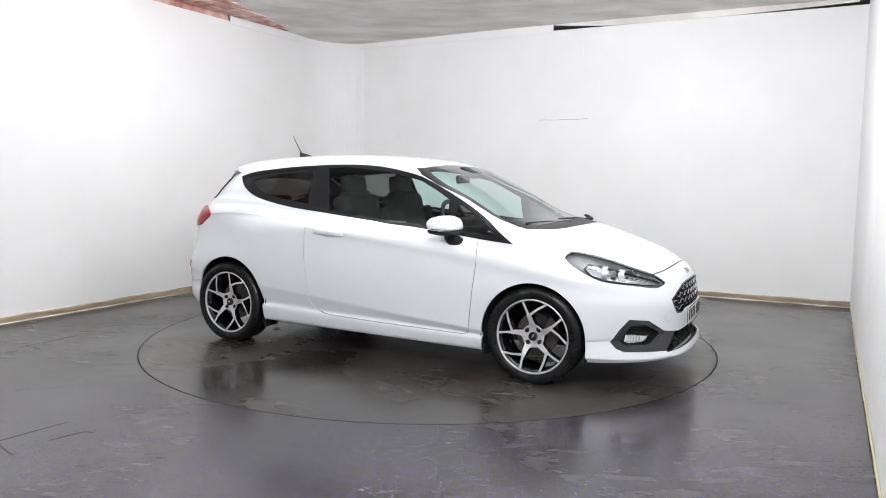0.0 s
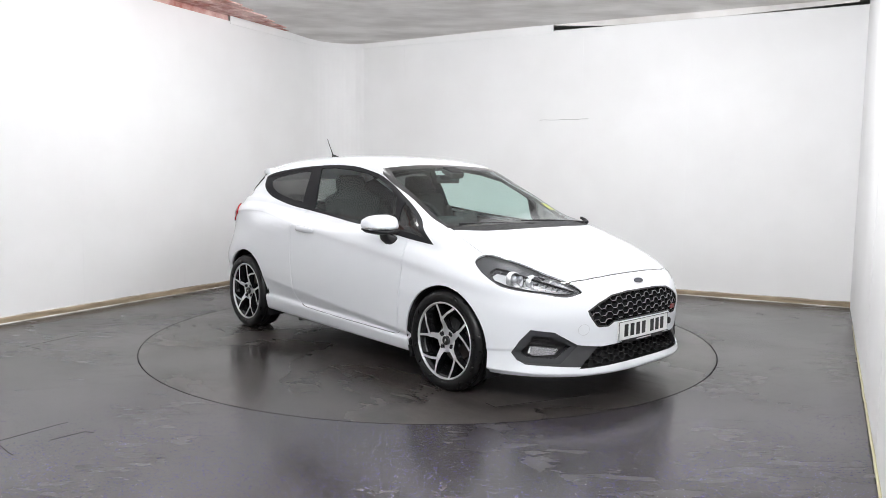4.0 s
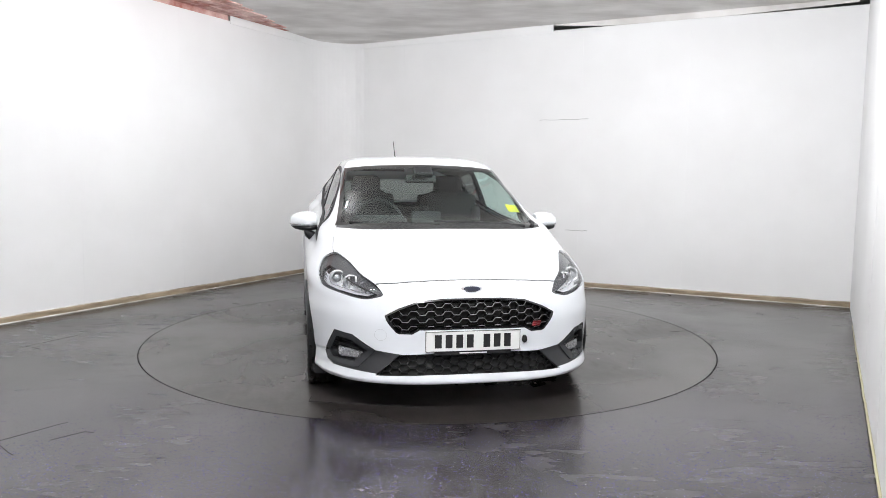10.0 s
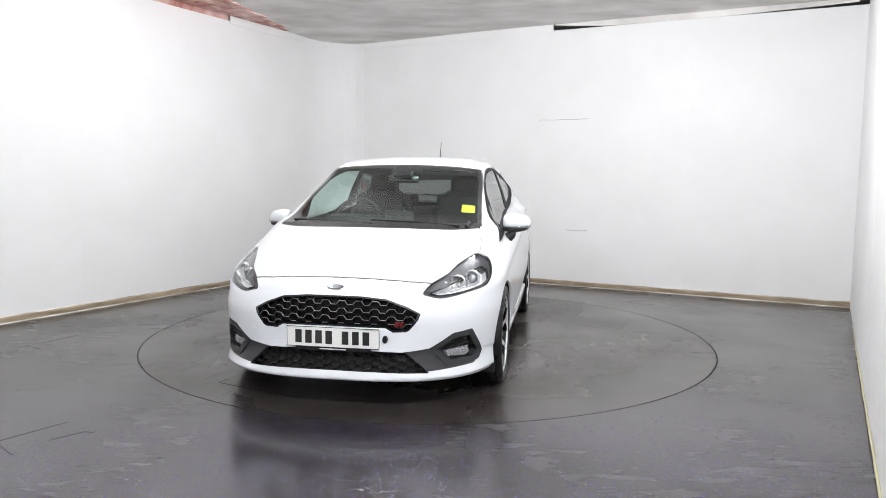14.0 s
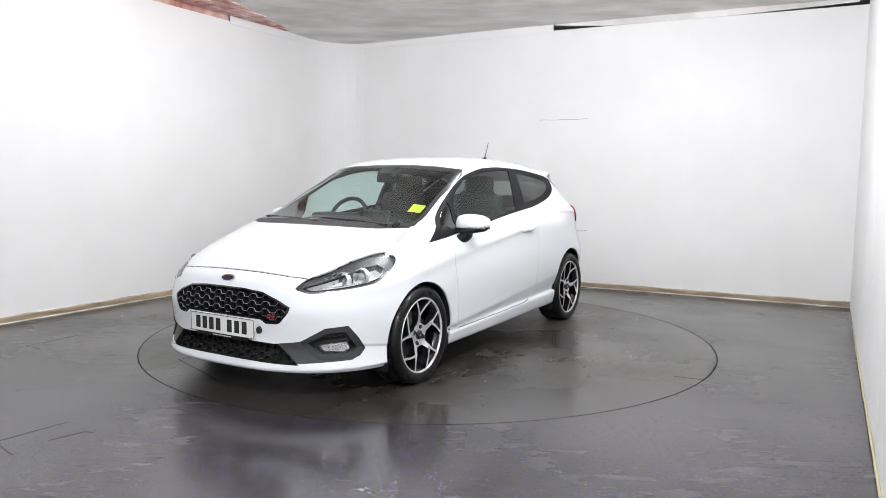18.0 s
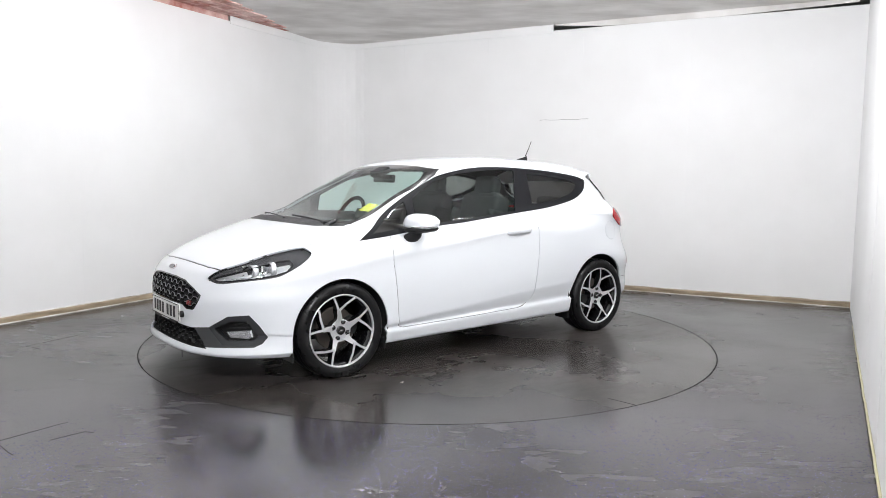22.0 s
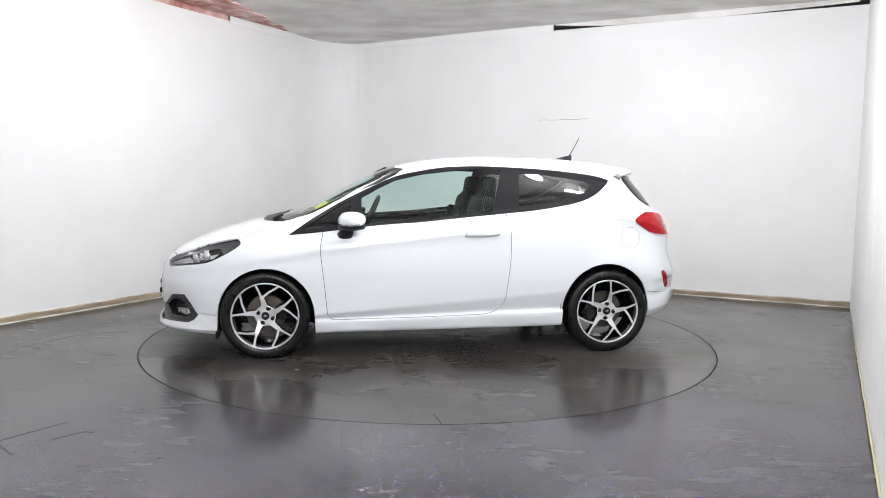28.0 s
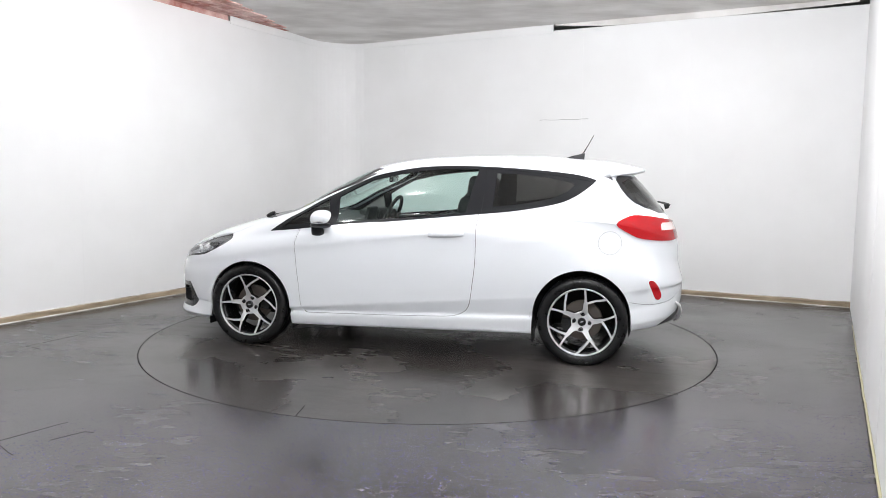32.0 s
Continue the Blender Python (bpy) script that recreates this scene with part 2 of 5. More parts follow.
def room():
    # boards 1.2 m wide: the joints on the back wall fall 2.08 m and so on from the corner
    wall("wall_left_and_back", PATH, WALL_H, "white painted board wall with a rounded corner", 1.2)
    wall("wall_right", [RIGHT_CORNER, RIGHT_CORNER - UR * 11.0], CEIL_H, "white painted board wall with vertical joints", 1.2)
    e = RIGHT_CORNER - UR * 11.0
    wall("wall_front", [e, e - V * 6.6], CEIL_H, "plain white wall behind the camera", 1.2)
    baseboard(PATH, "baseboard")
    # fascia over the corner
    near = CORNER - U * 1.976
    fascia = [near, near + U * .5, near + U * .9, near + U * 1.3]
    fascia += [p for p in PATH[24:] if (p - CORNER).length < 2.9]
    fascia.append(CORNER + V * 3.143)
    bm = bmesh.new()
    sweep(bm, fascia, [(.0005, 3.0), (.010, 3.0), (.010, CEIL_H), (.0005, CEIL_H)])
    thing("fascia", bm, WALL, "white fascia board under the ceiling in the corner", "trim", "structure")
    # reddish battens under the ceiling along the left wall
    for k, (v0, w, u0, u1, h) in enumerate(((-.03, .10, -8.0, -.95, .012), (.08, .09, -8.0, -1.20, .020), (.18, .07, -8.0, -1.5, .012),
                                        (.26, .09, -8.0, -1.75, .018), (.36, .06, -8.0, -2.05, .010), (.43, .06, -8.0, -2.3, .016))):
        bm = bmesh.new()
        m = Matrix.Translation(CORNER) @ Matrix(((V.x, U.x, 0, 0), (V.y, U.y, 0, 0), (0, 0, 1, 0), (0, 0, 0, 1)))
        box(bm, v0, v0 + w, u0, u1, CEIL_H - h, CEIL_H - .0005, m)
        thing("ceiling_batten", bm, REDWOOD, "red-brown stained timber batten under the ceiling", "batten", "structure")
    # packing over the walls' top, red timber on one side, mortar on the other
    frame_ = Matrix.Translation(CORNER) @ Matrix(((V.x, U.x, 0, 0), (V.y, U.y, 0, 0), (0, 0, 1, 0), (0, 0, 0, 1)))
    bm = bmesh.new()
    box(bm, -.118, -.008, -8.0, -1.99, WALL_H + .002, CEIL_H - .002, frame_)
    thing("wall_plate", bm, REDWOOD, "red-brown timber plate on top of the wall", "plate", "structure")
    bm = bmesh.new()
    line = [(3.16, 3.088), (3.35, 3.068), (3.60, 3.046), (3.85, 3.033), (4.2, 3.031), (4.7, 3.031), (5.1, 3.032), (5.5, 3.040), (5.9, 3.050), (6.30, 3.062)]
    low = [bm.verts.new(CORNER + V * v - U * .003 + Vector((0, 0, z))) for v, z in line]
    top = [bm.verts.new(CORNER + V * v - U * .003 + Vector((0, 0, CEIL_H))) for v, z in line]
    low2 = [bm.verts.new(CORNER + V * v + U * .02 + Vector((0, 0, z))) for v, z in line]
    for i in range(len(line) - 1):
        bm.faces.new((low[i], low[i + 1], top[i + 1], top[i]))
        bm.faces.new((low2[i], low2[i + 1], low[i + 1], low[i]))
    thing("mortar_packing", bm, CONCRETE, "grey mortar packing between wall and ceiling", "packing", "structure")
    # beads over the joints of the right wall's boards
    for u in (3.386, 4.638):
        bm = bmesh.new()
        q = RIGHT_CORNER - UR * u
        mm = Matrix.Translation(q) @ Matrix(((V.x, U.x, 0, 0), (V.y, U.y, 0, 0), (0, 0, 1, 0), (0, 0, 0, 1)))
        box(bm, -.0016, -.0002, -.004, .004, .06, 2.2, mm)
        thing("joint_bead", bm, WALL, "thin white filler bead over a board joint", "bead", "structure")
    # hairline cracks in the boards' filler
    for p, d, z, ln in ((Vector((-3.343, 1.048, 0)), U, 1.982, .16), (Vector((1.303, 2.975, 0)), V, 1.985, .60), (Vector((1.617, 2.81, 0)), V, .672, .27),
                        (Vector((-2.367, 2.686, 0)), U, 2.955, .95)):
        n = Vector((U.y, -U.x, 0)) if d is U else -U
        bm = bmesh.new()
        pts = [p + d * ln * k / 8 + Vector((0, 0, z + .004 * math.sin(k * 1.9) * (1 if ln < .9 else 0))) for k in range(9)]
        for a, b in zip(pts, pts[1:]):
            vs = [bm.verts.new(q + n * o + Vector((0, 0, h))) for q in (a, b) for o, h in ((.0008, -.0022), (.0008, .0022))]
            bm.faces.new((vs[0], vs[2], vs[3], vs[1]))
        thing("filler_crack", bm, CRACK, "grey hairline crack in the wall filler", "crack", "structure")
    # wavy trunking along the foot of the right wall
    bm = bmesh.new()
    pts = []
    for k in range(104):
        q = RIGHT_CORNER - UR * (1.15 + k * .09)
        w = .0025 * math.sin(k * .9) + .003 * math.sin(k * .37 + 1)
        pts.append(q - V * (.0065 + abs(w) * .5) + Vector((0, 0, .017 + .004 * math.sin(k * .53) + w)))
    rows = []
    for i, p in enumerate(pts):
        rows.append([bm.verts.new(p + (-V * math.cos(t) + Vector((0, 0, 1)) * math.sin(t)) * min(.0065, .002 + .0004 * i)) for t in np.linspace(0, 2 * math.pi, 9)[:-1]])
    for r0, r1 in zip(rows, rows[1:]):
        for j in range(8):
            bm.faces.new((r0[j], r0[(j + 1) % 8], r1[(j + 1) % 8], r1[j]))
    thing("cable_trunking", bm, CABLE, "cream flexible cable trunking along the wall's foot", "cable", "structure", True)
    # seams of hatches in the floor
    for pts in (((-2.80, -.16), (-2.99, -.544), (-2.84, -.63)), ((-2.054, -2.481), (-1.88, -2.23), (-1.86, -2.215)),
                ((-1.82, -2.47), (-1.714, -2.352), (-1.66, -2.365)), ((-2.06, -2.50), (-1.93, -2.63), (-1.89, -2.66))):
        bm = bmesh.new()
        sweep(bm, [Vector((x, y, 0)) for x, y in pts], [(-.002, .0005), (.002, .0005), (.0012, .0012), (-.0012, .0012)])
        thing("floor_seam", bm, SEAM, "dark open seam of a floor hatch", "seam", "structure")
    m = Matrix.Translation(CORNER) @ Matrix(((V.x, U.x, 0, 0), (V.y, U.y, 0, 0), (0, 0, 1, 0), (0, 0, 0, 1)))
    bm = bmesh.new()
    nv, nu = 30, 48
    sheet = []
    for i in range(nv + 1):
        row = []
        for j in range(nu + 1):
            v, u = -.5 + 7.5 * i / nv, -12 + 12.5 * j / nu
            sag = .034 * math.exp(-(v - .5) ** 2 / 2.2 - (u + .1) ** 2 / .9)
            row.append(bm.verts.new(m @ Vector((v, u, CEIL_H - sag))))
        sheet.append(row)
    for a, b in zip(sheet, sheet[1:]):
        for j in range(nu):
            bm.faces.new((a[j], a[j + 1], b[j + 1], b[j]))
    box(bm, -0.5, 7.0, -12, 0.5, CEIL_H + .01, CEIL_H + 0.2, m)
    thing("ceiling", bm, CONCRETE, "bare grey concrete ceiling slab with faint streaks", "ceiling", "structure")
    bm = bmesh.new()
    R = 2.2226
    n = 128
    ring = [bm.verts.new((R * math.cos(2 * math.pi * i / n), R * math.sin(2 * math.pi * i / n), 0)) for i in range(n)]
    low = [bm.verts.new((v.co.x, v.co.y, -0.05)) for v in ring]
    outer = [bm.verts.new((30 * math.cos(2 * math.pi * i / n), 30 * math.sin(2 * math.pi * i / n), 0)) for i in range(n)]
    for i in range(n):
        j = (i + 1) % n
        bm.faces.new((ring[j], ring[i], outer[i], outer[j]))
        bm.faces.new((ring[i], ring[j], low[j], low[i]))
    bm.faces.new(low)
    floor_ = thing("floor", bm, FLOOR, "dark grey speckled vinyl floor with a satin sheen", "floor", "structure")
    bm = bmesh.new()
    # walls and bottom of the ring gap coloured near black in place of shade
    floor_.data.materials.append(SEAM)
    for p in floor_.data.polygons:
        p.material_index = 0 if p.center.z > -.001 else 1
    R -= 0.009
    top = [bm.verts.new((R * math.cos(2 * math.pi * i / n), R * math.sin(2 * math.pi * i / n), 0)) for i in range(n)]
    low = [bm.verts.new((v.co.x, v.co.y, -0.045)) for v in top]
    bm.faces.new(top)
    for i in range(n):
        j = (i + 1) % n
        bm.faces.new((top[j], top[i], low[i], low[j]))
    disc = thing("turntable", bm, DISC, "round dark grey floor turntable under the car", "turntable")
    # the disc's rim is darkened likewise, as gap shade
    disc.data.materials.append(SEAM)
    for p in disc.data.polygons:
        p.material_index = 0 if p.center.z > -.001 else 1
    return disc


TABLE = room()
for pts in (((1.60, -.985), (1.69, -1.0), (1.79, -.70), (1.89, -.40)), ((.20, 2.205), (.215, 2.10), (.225, 2.03))):
    bm = bmesh.new()
    sweep(bm, [Vector((x, y, 0)) for x, y in pts], [(-.003, .0005), (.003, .0005), (.002, .002), (-.002, .002)])
    part("seam", bm, SEAM, TABLE, "dark seam in the turntable")
SCRAPS = []
for sx, sy, r in ((-1.19, -.488, .035), (-1.557, .037, .018), (-1.765, .40, .010), (1.013, 1.046, .014)):
    bm = bmesh.new()
    rim = [((1 + .35 * math.sin(k * 2.3)) * math.cos(k * math.pi / 3) * r, r * .5 * math.sin(k * math.pi / 3), .001 + .004 * (k % 2)) for k in range(6)]
    top = [bm.verts.new((x, y, z + .0008)) for x, y, z in rim]
    low = [bm.verts.new((x, y, z - .0005)) for x, y, z in rim]
    bm.faces.new(top)
    bm.faces.new(low[::-1])
    for k in range(6):
        bm.faces.new((low[k], low[(k + 1) % 6], top[(k + 1) % 6], top[k]))
    SCRAPS.append((thing("paper_scrap", bm, PAPER, "small pale scrap of paper lying on the turntable", "litter"), sx, sy))
# ---- the car: x ahead, y to its left, z up, from the middle of the wheelbase ----
CAR = tagged(new("car"), "white three-door hatchback with dark two-tone alloy wheels", "car")


def catmull(rows, sub):
    rows = np.array(rows, float)
    ext = np.vstack([2 * rows[0] - rows[1], rows, 2 * rows[-1] - rows[-2]])
    out = []
    for i in range(len(rows) - 1):
        a, b, c, d = ext[i:i + 4]
        for s in np.linspace(0, 1, sub, endpoint=False):
            out.append(0.5 * (2 * b + (c - a) * s + (2 * a - 5 * b + 4 * c - d) * s ** 2 + (3 * b - a - 3 * c + d) * s ** 3))
    out.append(rows[-1])
    return np.array(out)


# rings of the body shell, from the sill up to the roof's middle:
# nose x, nose z, nose length, its two powers | half width, side height, side slope | tail x, tail z, tail length, power | crown
RINGS = [
    (2.055, 0.178, 0.76, 2.6, 2.4, 0.79, 0.181, -0.015, -1.93, 0.3, 0.45, 3.2, 0),
    (2.095, 0.183, 0.8, 2.8, 2.5, 0.83, 0.189, -0.015, -1.925, 0.31, 0.46, 3.2, 0),
    (2.105, 0.205, 0.85, 2.8, 2.5, 0.846, 0.238, -0.02, -1.945, 0.36, 0.48, 3.2, 0),
    (2.09, 0.255, 0.86, 2.8, 2.5, 0.85, 0.28, -0.03, -1.955, 0.42, 0.5, 3.2, 0),
    (2.078, 0.315, 0.86, 2.8, 2.5, 0.829, 0.301, -0.032, -1.957, 0.48, 0.5, 3.2, 0),
    (2.0755, 0.347, 0.86, 2.8, 2.5, 0.8445, 0.338, -0.056, -1.957, 0.51, 0.5, 3.2, 0),
    (2.075, 0.38, 0.86, 2.8, 2.5, 0.861, 0.376, -0.08, -1.955, 0.54, 0.5, 3.2, 0),
    (2.0765, 0.405, 0.86, 2.8, 2.5, 0.864, 0.411, -0.077, -1.962, 0.56, 0.5, 3.2, 0),
    (2.08, 0.45, 0.86, 2.8, 2.5, 0.868, 0.5, -0.06, -1.948, 0.6, 0.5, 3.2, 0),
    (2.083, 0.52, 0.86, 2.8, 2.5, 0.87, 0.655, -0.075, -1.925, 0.7, 0.56, 3, 0),
    (2.07, 0.59, 0.86, 2.8, 2.5, 0.8625, 0.82, -0.13, -1.92, 0.8, 0.54, 3.1, 0),
    (2.045, 0.645, 0.86, 2.8, 2.5, 0.864, 0.868, -0.115, -1.905, 0.86, 0.54, 3.1, 0),
    (1.99, 0.705, 0.84, 2.8, 2.4, 0.842, 0.912, -0.103, -1.89, 0.92, 0.54, 3.1, 0),
    (1.79, 0.815, 0.74, 2.8, 2.4, 0.808, 0.948, -0.095, -1.865, 0.98, 0.54, 3.1, 0),
    (1.45, 0.924, 0.5, 3, 2.4, 0.796, 0.97, -0.095, -1.85, 1, 0.54, 2.6, 0),
    (1.195, 0.983, 0.34, 3.8, 2.4, 0.785, 0.988, -0.095, -1.835, 1.02, 0.55, 2.6, 0),
    (0.985, 1.04, 0.3, 4.4, 2.5, 0.765, 1.03, -0.08, -1.8, 1.07, 0.62, 2.8, 0.1),
    (0.718, 1.185, 0.24, 5, 2.6, 0.722, 1.17, -0.04, -1.72, 1.17, 0.52, 3, 0.5),
    (0.474, 1.308, 0.18, 5, 2.6, 0.66, 1.31, -0.01, -1.63, 1.27, 0.44, 3.4, 0.9),
    (0.292, 1.374, 0.14, 5, 2.6, 0.612, 1.39, 0, -1.57, 1.326, 0.4, 4, 1),
    (0.13, 1.412, 0.16, 3.6, 2.3, 0.55, 1.416, 0, -1.54, 1.366, 0.5, 4, 0.8),
    (-0.05, 1.436, 0.2, 3, 2.3, 0.4, 1.44, 0, -1.48, 1.396, 0.5, 3, 0.4),
    (-0.25, 1.45, 0.2, 2.6, 2.3, 0.2, 1.453, 0, -1.3, 1.425, 0.5, 2.6, 0.3),
    (-0.45, 1.457, 0.2, 2.4, 2.3, 0.001, 1.458, 0, -1, 1.446, 0.3, 2.4, 0),
]


def ease(a, b, v):
    t = min(max((v - a) / (b - a), 0), 1)
    return t * t * (3 - 2 * t)


def shell_grid(sub=4, nf=40, ns=56, nr=30):
    """The left half of the body shell as rows of points, from the nose's middle round to the tail's middle."""
    rows = []
    for xf, zf, lf, mf, pf, w, z0, sl, xr, zr, lr, mr, cr in catmull(RINGS, sub):
        pts = []
        length = xf - xr
        for i in range(nf + ns + nr + 1):
            if i < nf:
                a = math.pi / 2 * i / nf
                x = xf - lf + lf * math.cos(a) ** (2 / pf)
                y = w * math.sin(a) ** (2 / mf)
            elif i <= nf + ns:
                x = (xf - lf) + (xr + lr - xf + lf) * (i - nf) / ns
                y = w
            else:
                a = math.pi / 2 * (i - nf - ns) / nr
                x = xr + lr - lr * math.sin(a) ** (2 / 2.4)
                y = w * max(math.cos(a), 0.0) ** (2 / mr)
            z = z0 + sl * x - cr * (0.17 if x > -0.35 else 0.10) * (x + 0.35) ** 2
            bf = 0.30 * length
            t = min(max((x - (xf - bf)) / bf, 0), 1)
            z += (zf - z) * t ** 1.6
            br = 0.22 * length
            t = min(max((xr + br - x) / br, 0), 1)
            z += (zr - z) * t ** 1.6
            y *= 1.010 - .018 * (x / 2) ** 2
            high, roof = ease(.60, .90, z), ease(1.02, 1.22, z)
            if w < .857 and .22 < z0 < .40:
                y *= 1 + (.857 / w - 1) * (ease(.90, 1.20, x) + .6 * ease(.95, 1.25, -x))
            cabin_in = .098 * ease(.885, 1.005, z) - .013 * ease(1.2, 1.35, z) - .03 * ease(1.37, 1.43, z)
            y *= 1 - cabin_in * (1 - ease(.45, 1.0, x)) * (1 - ease(.9, 1.4, -x) * (1 - .30 * ease(1.0, 1.15, z)))
            d = -x - 1.0
            y *= 1 - high * (1 - .8 * roof) * .128 * (d + math.sqrt(d * d + .02)) / 2 - (1 - high) * .15 * max(0, -x - 1.25) ** 2
            pts.append((x, y, z))
        rows.append(pts)
    return np.array(rows)


GRID = shell_grid()


def loop(points, sub=4):
    """A closed smooth outline through the given points."""
    p = np.array(points, float)
    out = []
    n = len(p)
    for i in range(n):
        a, b, c, d = p[i - 1], p[i], p[(i + 1) % n], p[(i + 2) % n]
        for t in np.linspace(0, 1, sub, endpoint=False):
            out.append(0.5 * (2 * b + (c - a) * t + (2 * a - 5 * b + 4 * c - d) * t ** 2 + (3 * b - a - 3 * c + d) * t ** 3))
    return [tuple(q) for q in out]


def strip(points, width):
    """A thin outline round an open line: a shut line's gap."""
    p = np.array(points, float)
    d = np.gradient(p, axis=0)
    nrm = np.stack([-d[:, 1], d[:, 0]], 1) / np.linalg.norm(d, axis=1)[:, None]
    return [tuple(q) for q in p + nrm * width / 2] + [tuple(q) for q in (p - nrm * width / 2)[::-1]]


def curve(points, sub=4):
    return [tuple(q) for q in catmull(points, sub)]


def circle(x, z, r, n=28):
    return [(x + r * math.cos(2 * math.pi * i / n), z + r * math.sin(2 * math.pi * i / n)) for i in range(n)]


def arch(x, z, r, foot):
    return ([(x + r * math.cos(a), z + r * math.sin(a)) for a in np.linspace(0, math.pi, 33)]
            + [(x - r - foot, 0.05), (x + r + foot, 0.05)])


def inside(poly, u, v):
    hit = False
    for (x0, y0), (x1, y1) in zip(poly, poly[1:] + poly[:1]):
        if (y0 > v) != (y1 > v) and u < (x1 - x0) * (v - y0) / (y1 - y0) + x0:
            hit = not hit
    return hit


A40 = (Vector((-math.sin(radians(40)), math.cos(radians(40)), 0)), Vector((0, 0, 1)))
SIDE = (Vector((1, 0, 0)), Vector((0, 0, 1)))
FRONT = (Vector((0, 1, 0)), Vector((0, 0, 1)))
TOP = (Vector((1, 0, 0)), Vector((0, 1, 0)))

BELT = [(1.087, .865), (.852, .887), (.575, .922), (.333, .944), (.171, .954), (-.075, .978), (-.282, .999), (-.492, 1.021),
        (-.704, 1.042), (-.920, 1.076), (-1.054, 1.106), (-1.148, 1.144), (-1.227, 1.194), (-1.293, 1.248)]
RAIL = [(-1.315, 1.275), (-1.188, 1.309), (-0.963, 1.336), (-0.742, 1.353), (-0.524, 1.363), (-0.309, 1.368), (-0.097, 1.361), (0.03, 1.347), (0.157, 1.324), (0.324, 1.285), (0.53, 1.194), (0.734, 1.092), (0.934, 0.973)]
DOOR_FRONT = [(.845, .89), (.863, .776), (.852, .657), (.833, .496), (.816, .325), (.800, .282), (.770, .268)]
DOOR_LOW = [(.770, .268), (.131, .281), (-.283, .294)]
DOOR_REAR = [(-.283, .294), (-.367, .306), (-.429, .338), (-.462, .400), (-.480, .525), (-.498, .691), (-.499, .856), (-.491, 1.024)]
DOOR = curve(DOOR_FRONT) + curve(DOOR_REAR) + [(-.28, 1.0), (-.07, .98), (.17, .955), (.33, .945), (.575, .922)]
BONNET = [(1.25, 0), (1.24, .25), (1.19, .52), (1.105, .668), (1.25, .703), (1.40, .714), (1.46, .709), (1.53, .683), (1.664, .634), (1.80, .583), (1.905, .508)]
BONNET_FRONT = [(1.905, .508), (1.938, .40), (1.955, .27), (1.960, .12), (1.960, 0)]
LAMP = [(-0.904, 0.652), (-0.837, 0.7), (-0.706, 0.744), (-0.583, 0.792), (-0.455, 0.825), (-0.388, 0.832), (-0.337, 0.813), (-0.32, 0.787), (-0.352, 0.737), (-0.423, 0.685), (-0.488, 0.662), (-0.636, 0.643), (-0.759, 0.627), (-0.817, 0.624), (-0.87, 0.635)]
LAMP_INNER = [(-.862, .655), (-.80, .674), (-.68, .706), (-.56, .738), (-.50, .757), (-.435, .768), (-.398, .745), (-.42, .702), (-.49, .678), (-.61, .660), (-.75, .645), (-.82, .642)]
BAND = [(-1.023, 0.338), (-0.881, 0.355), (-0.742, 0.431), (-0.611, 0.442), (-0.555, 0.376), (-0.512, 0.304), (-0.541, 0.265), (-0.587, 0.243), (-0.727, 0.24), (-0.92, 0.232)]
FOG = [(-.838, .350), (-.722, .404), (-.628, .407), (-.562, .312), (-.594, .284), (-.755, .284)]
GRILLE = [(-.05, .638), (.153, .637), (.292, .625), (.397, .587), (.470, .548), (.462, .520), (.445, .495), (.412, .457), (.395, .450), (.328, .449), (.290, .472), (-.05, .476)]
GRILLE_IN = [(-.05, .630), (.150, .629), (.287, .617), (.390, .580), (.456, .545), (.435, .498), (.405, .463), (.333, .458), (.295, .481), (-.05, .485)]
LOW = [(-0.05, 0.348), (0.2, 0.345), (0.392, 0.337), (0.522, 0.224), (0.23, 0.234), (-0.05, 0.236)]
LIGHT = [(-1.455, .976), (-1.527, 1.020), (-1.604, 1.031), (-1.768, 1.006), (-1.90, .960), (-1.90, .862), (-1.643, .876), (-1.536, .918)]
BACK = [(-.05, 1.312), (.42, 1.302), (.585, 1.258), (.632, 1.136), (.60, 1.08), (.50, 1.045), (-.05, 1.03)]
SCREEN = [(-0.05, 1.376), (0.2, 1.372), (0.4, 1.362), (0.573, 1.343), (0.597, 1.3), (0.613, 1.243), (0.634, 1.134), (0.653, 1.05), (0.671, 0.99), (0.687, 0.966), (0.52, 0.966), (0.25, 0.971), (-0.05, 0.973)]
SCREEN_IN = [(-0.05, 1.352), (0.2, 1.348), (0.4, 1.338), (0.552, 1.322), (0.573, 1.29), (0.589, 1.243), (0.609, 1.134), (0.627, 1.05), (0.643, 0.998), (0.647, 0.984), (0.52, 0.984), (0.25, 0.989), (-0.05, 0.991)]
COWL = [(-.05, .988), (.30, .985), (.55, .977), (.676, .9675), (.678, .956), (.52, .952), (.25, .957), (-.05, .958)]
DOOR_GLASS = [(0.575, 0.94), (0.333, 0.962), (0.089, 0.979), (-0.159, 1.006), (-0.396, 1.031), (-0.429, 1.179), (-0.474, 1.342), (-0.306, 1.348), (-0.094, 1.333), (0.117, 1.306), (0.326, 1.257), (0.471, 1.188), (0.572, 1.13)]
SAIL_GLASS = [(.985, .905), (.893, .972), (.774, 1.047), (.650, 1.112), (.640, 1.02), (.655, .947), (.813, .927)]
QUARTER = [(-0.512, 1.04), (-0.536, 1.346), (-0.739, 1.337), (-0.959, 1.316), (-1.181, 1.281), (-1.278, 1.266), (-1.215, 1.198), (-1.134, 1.148), (-1.04, 1.118), (-0.879, 1.084), (-0.663, 1.055)]

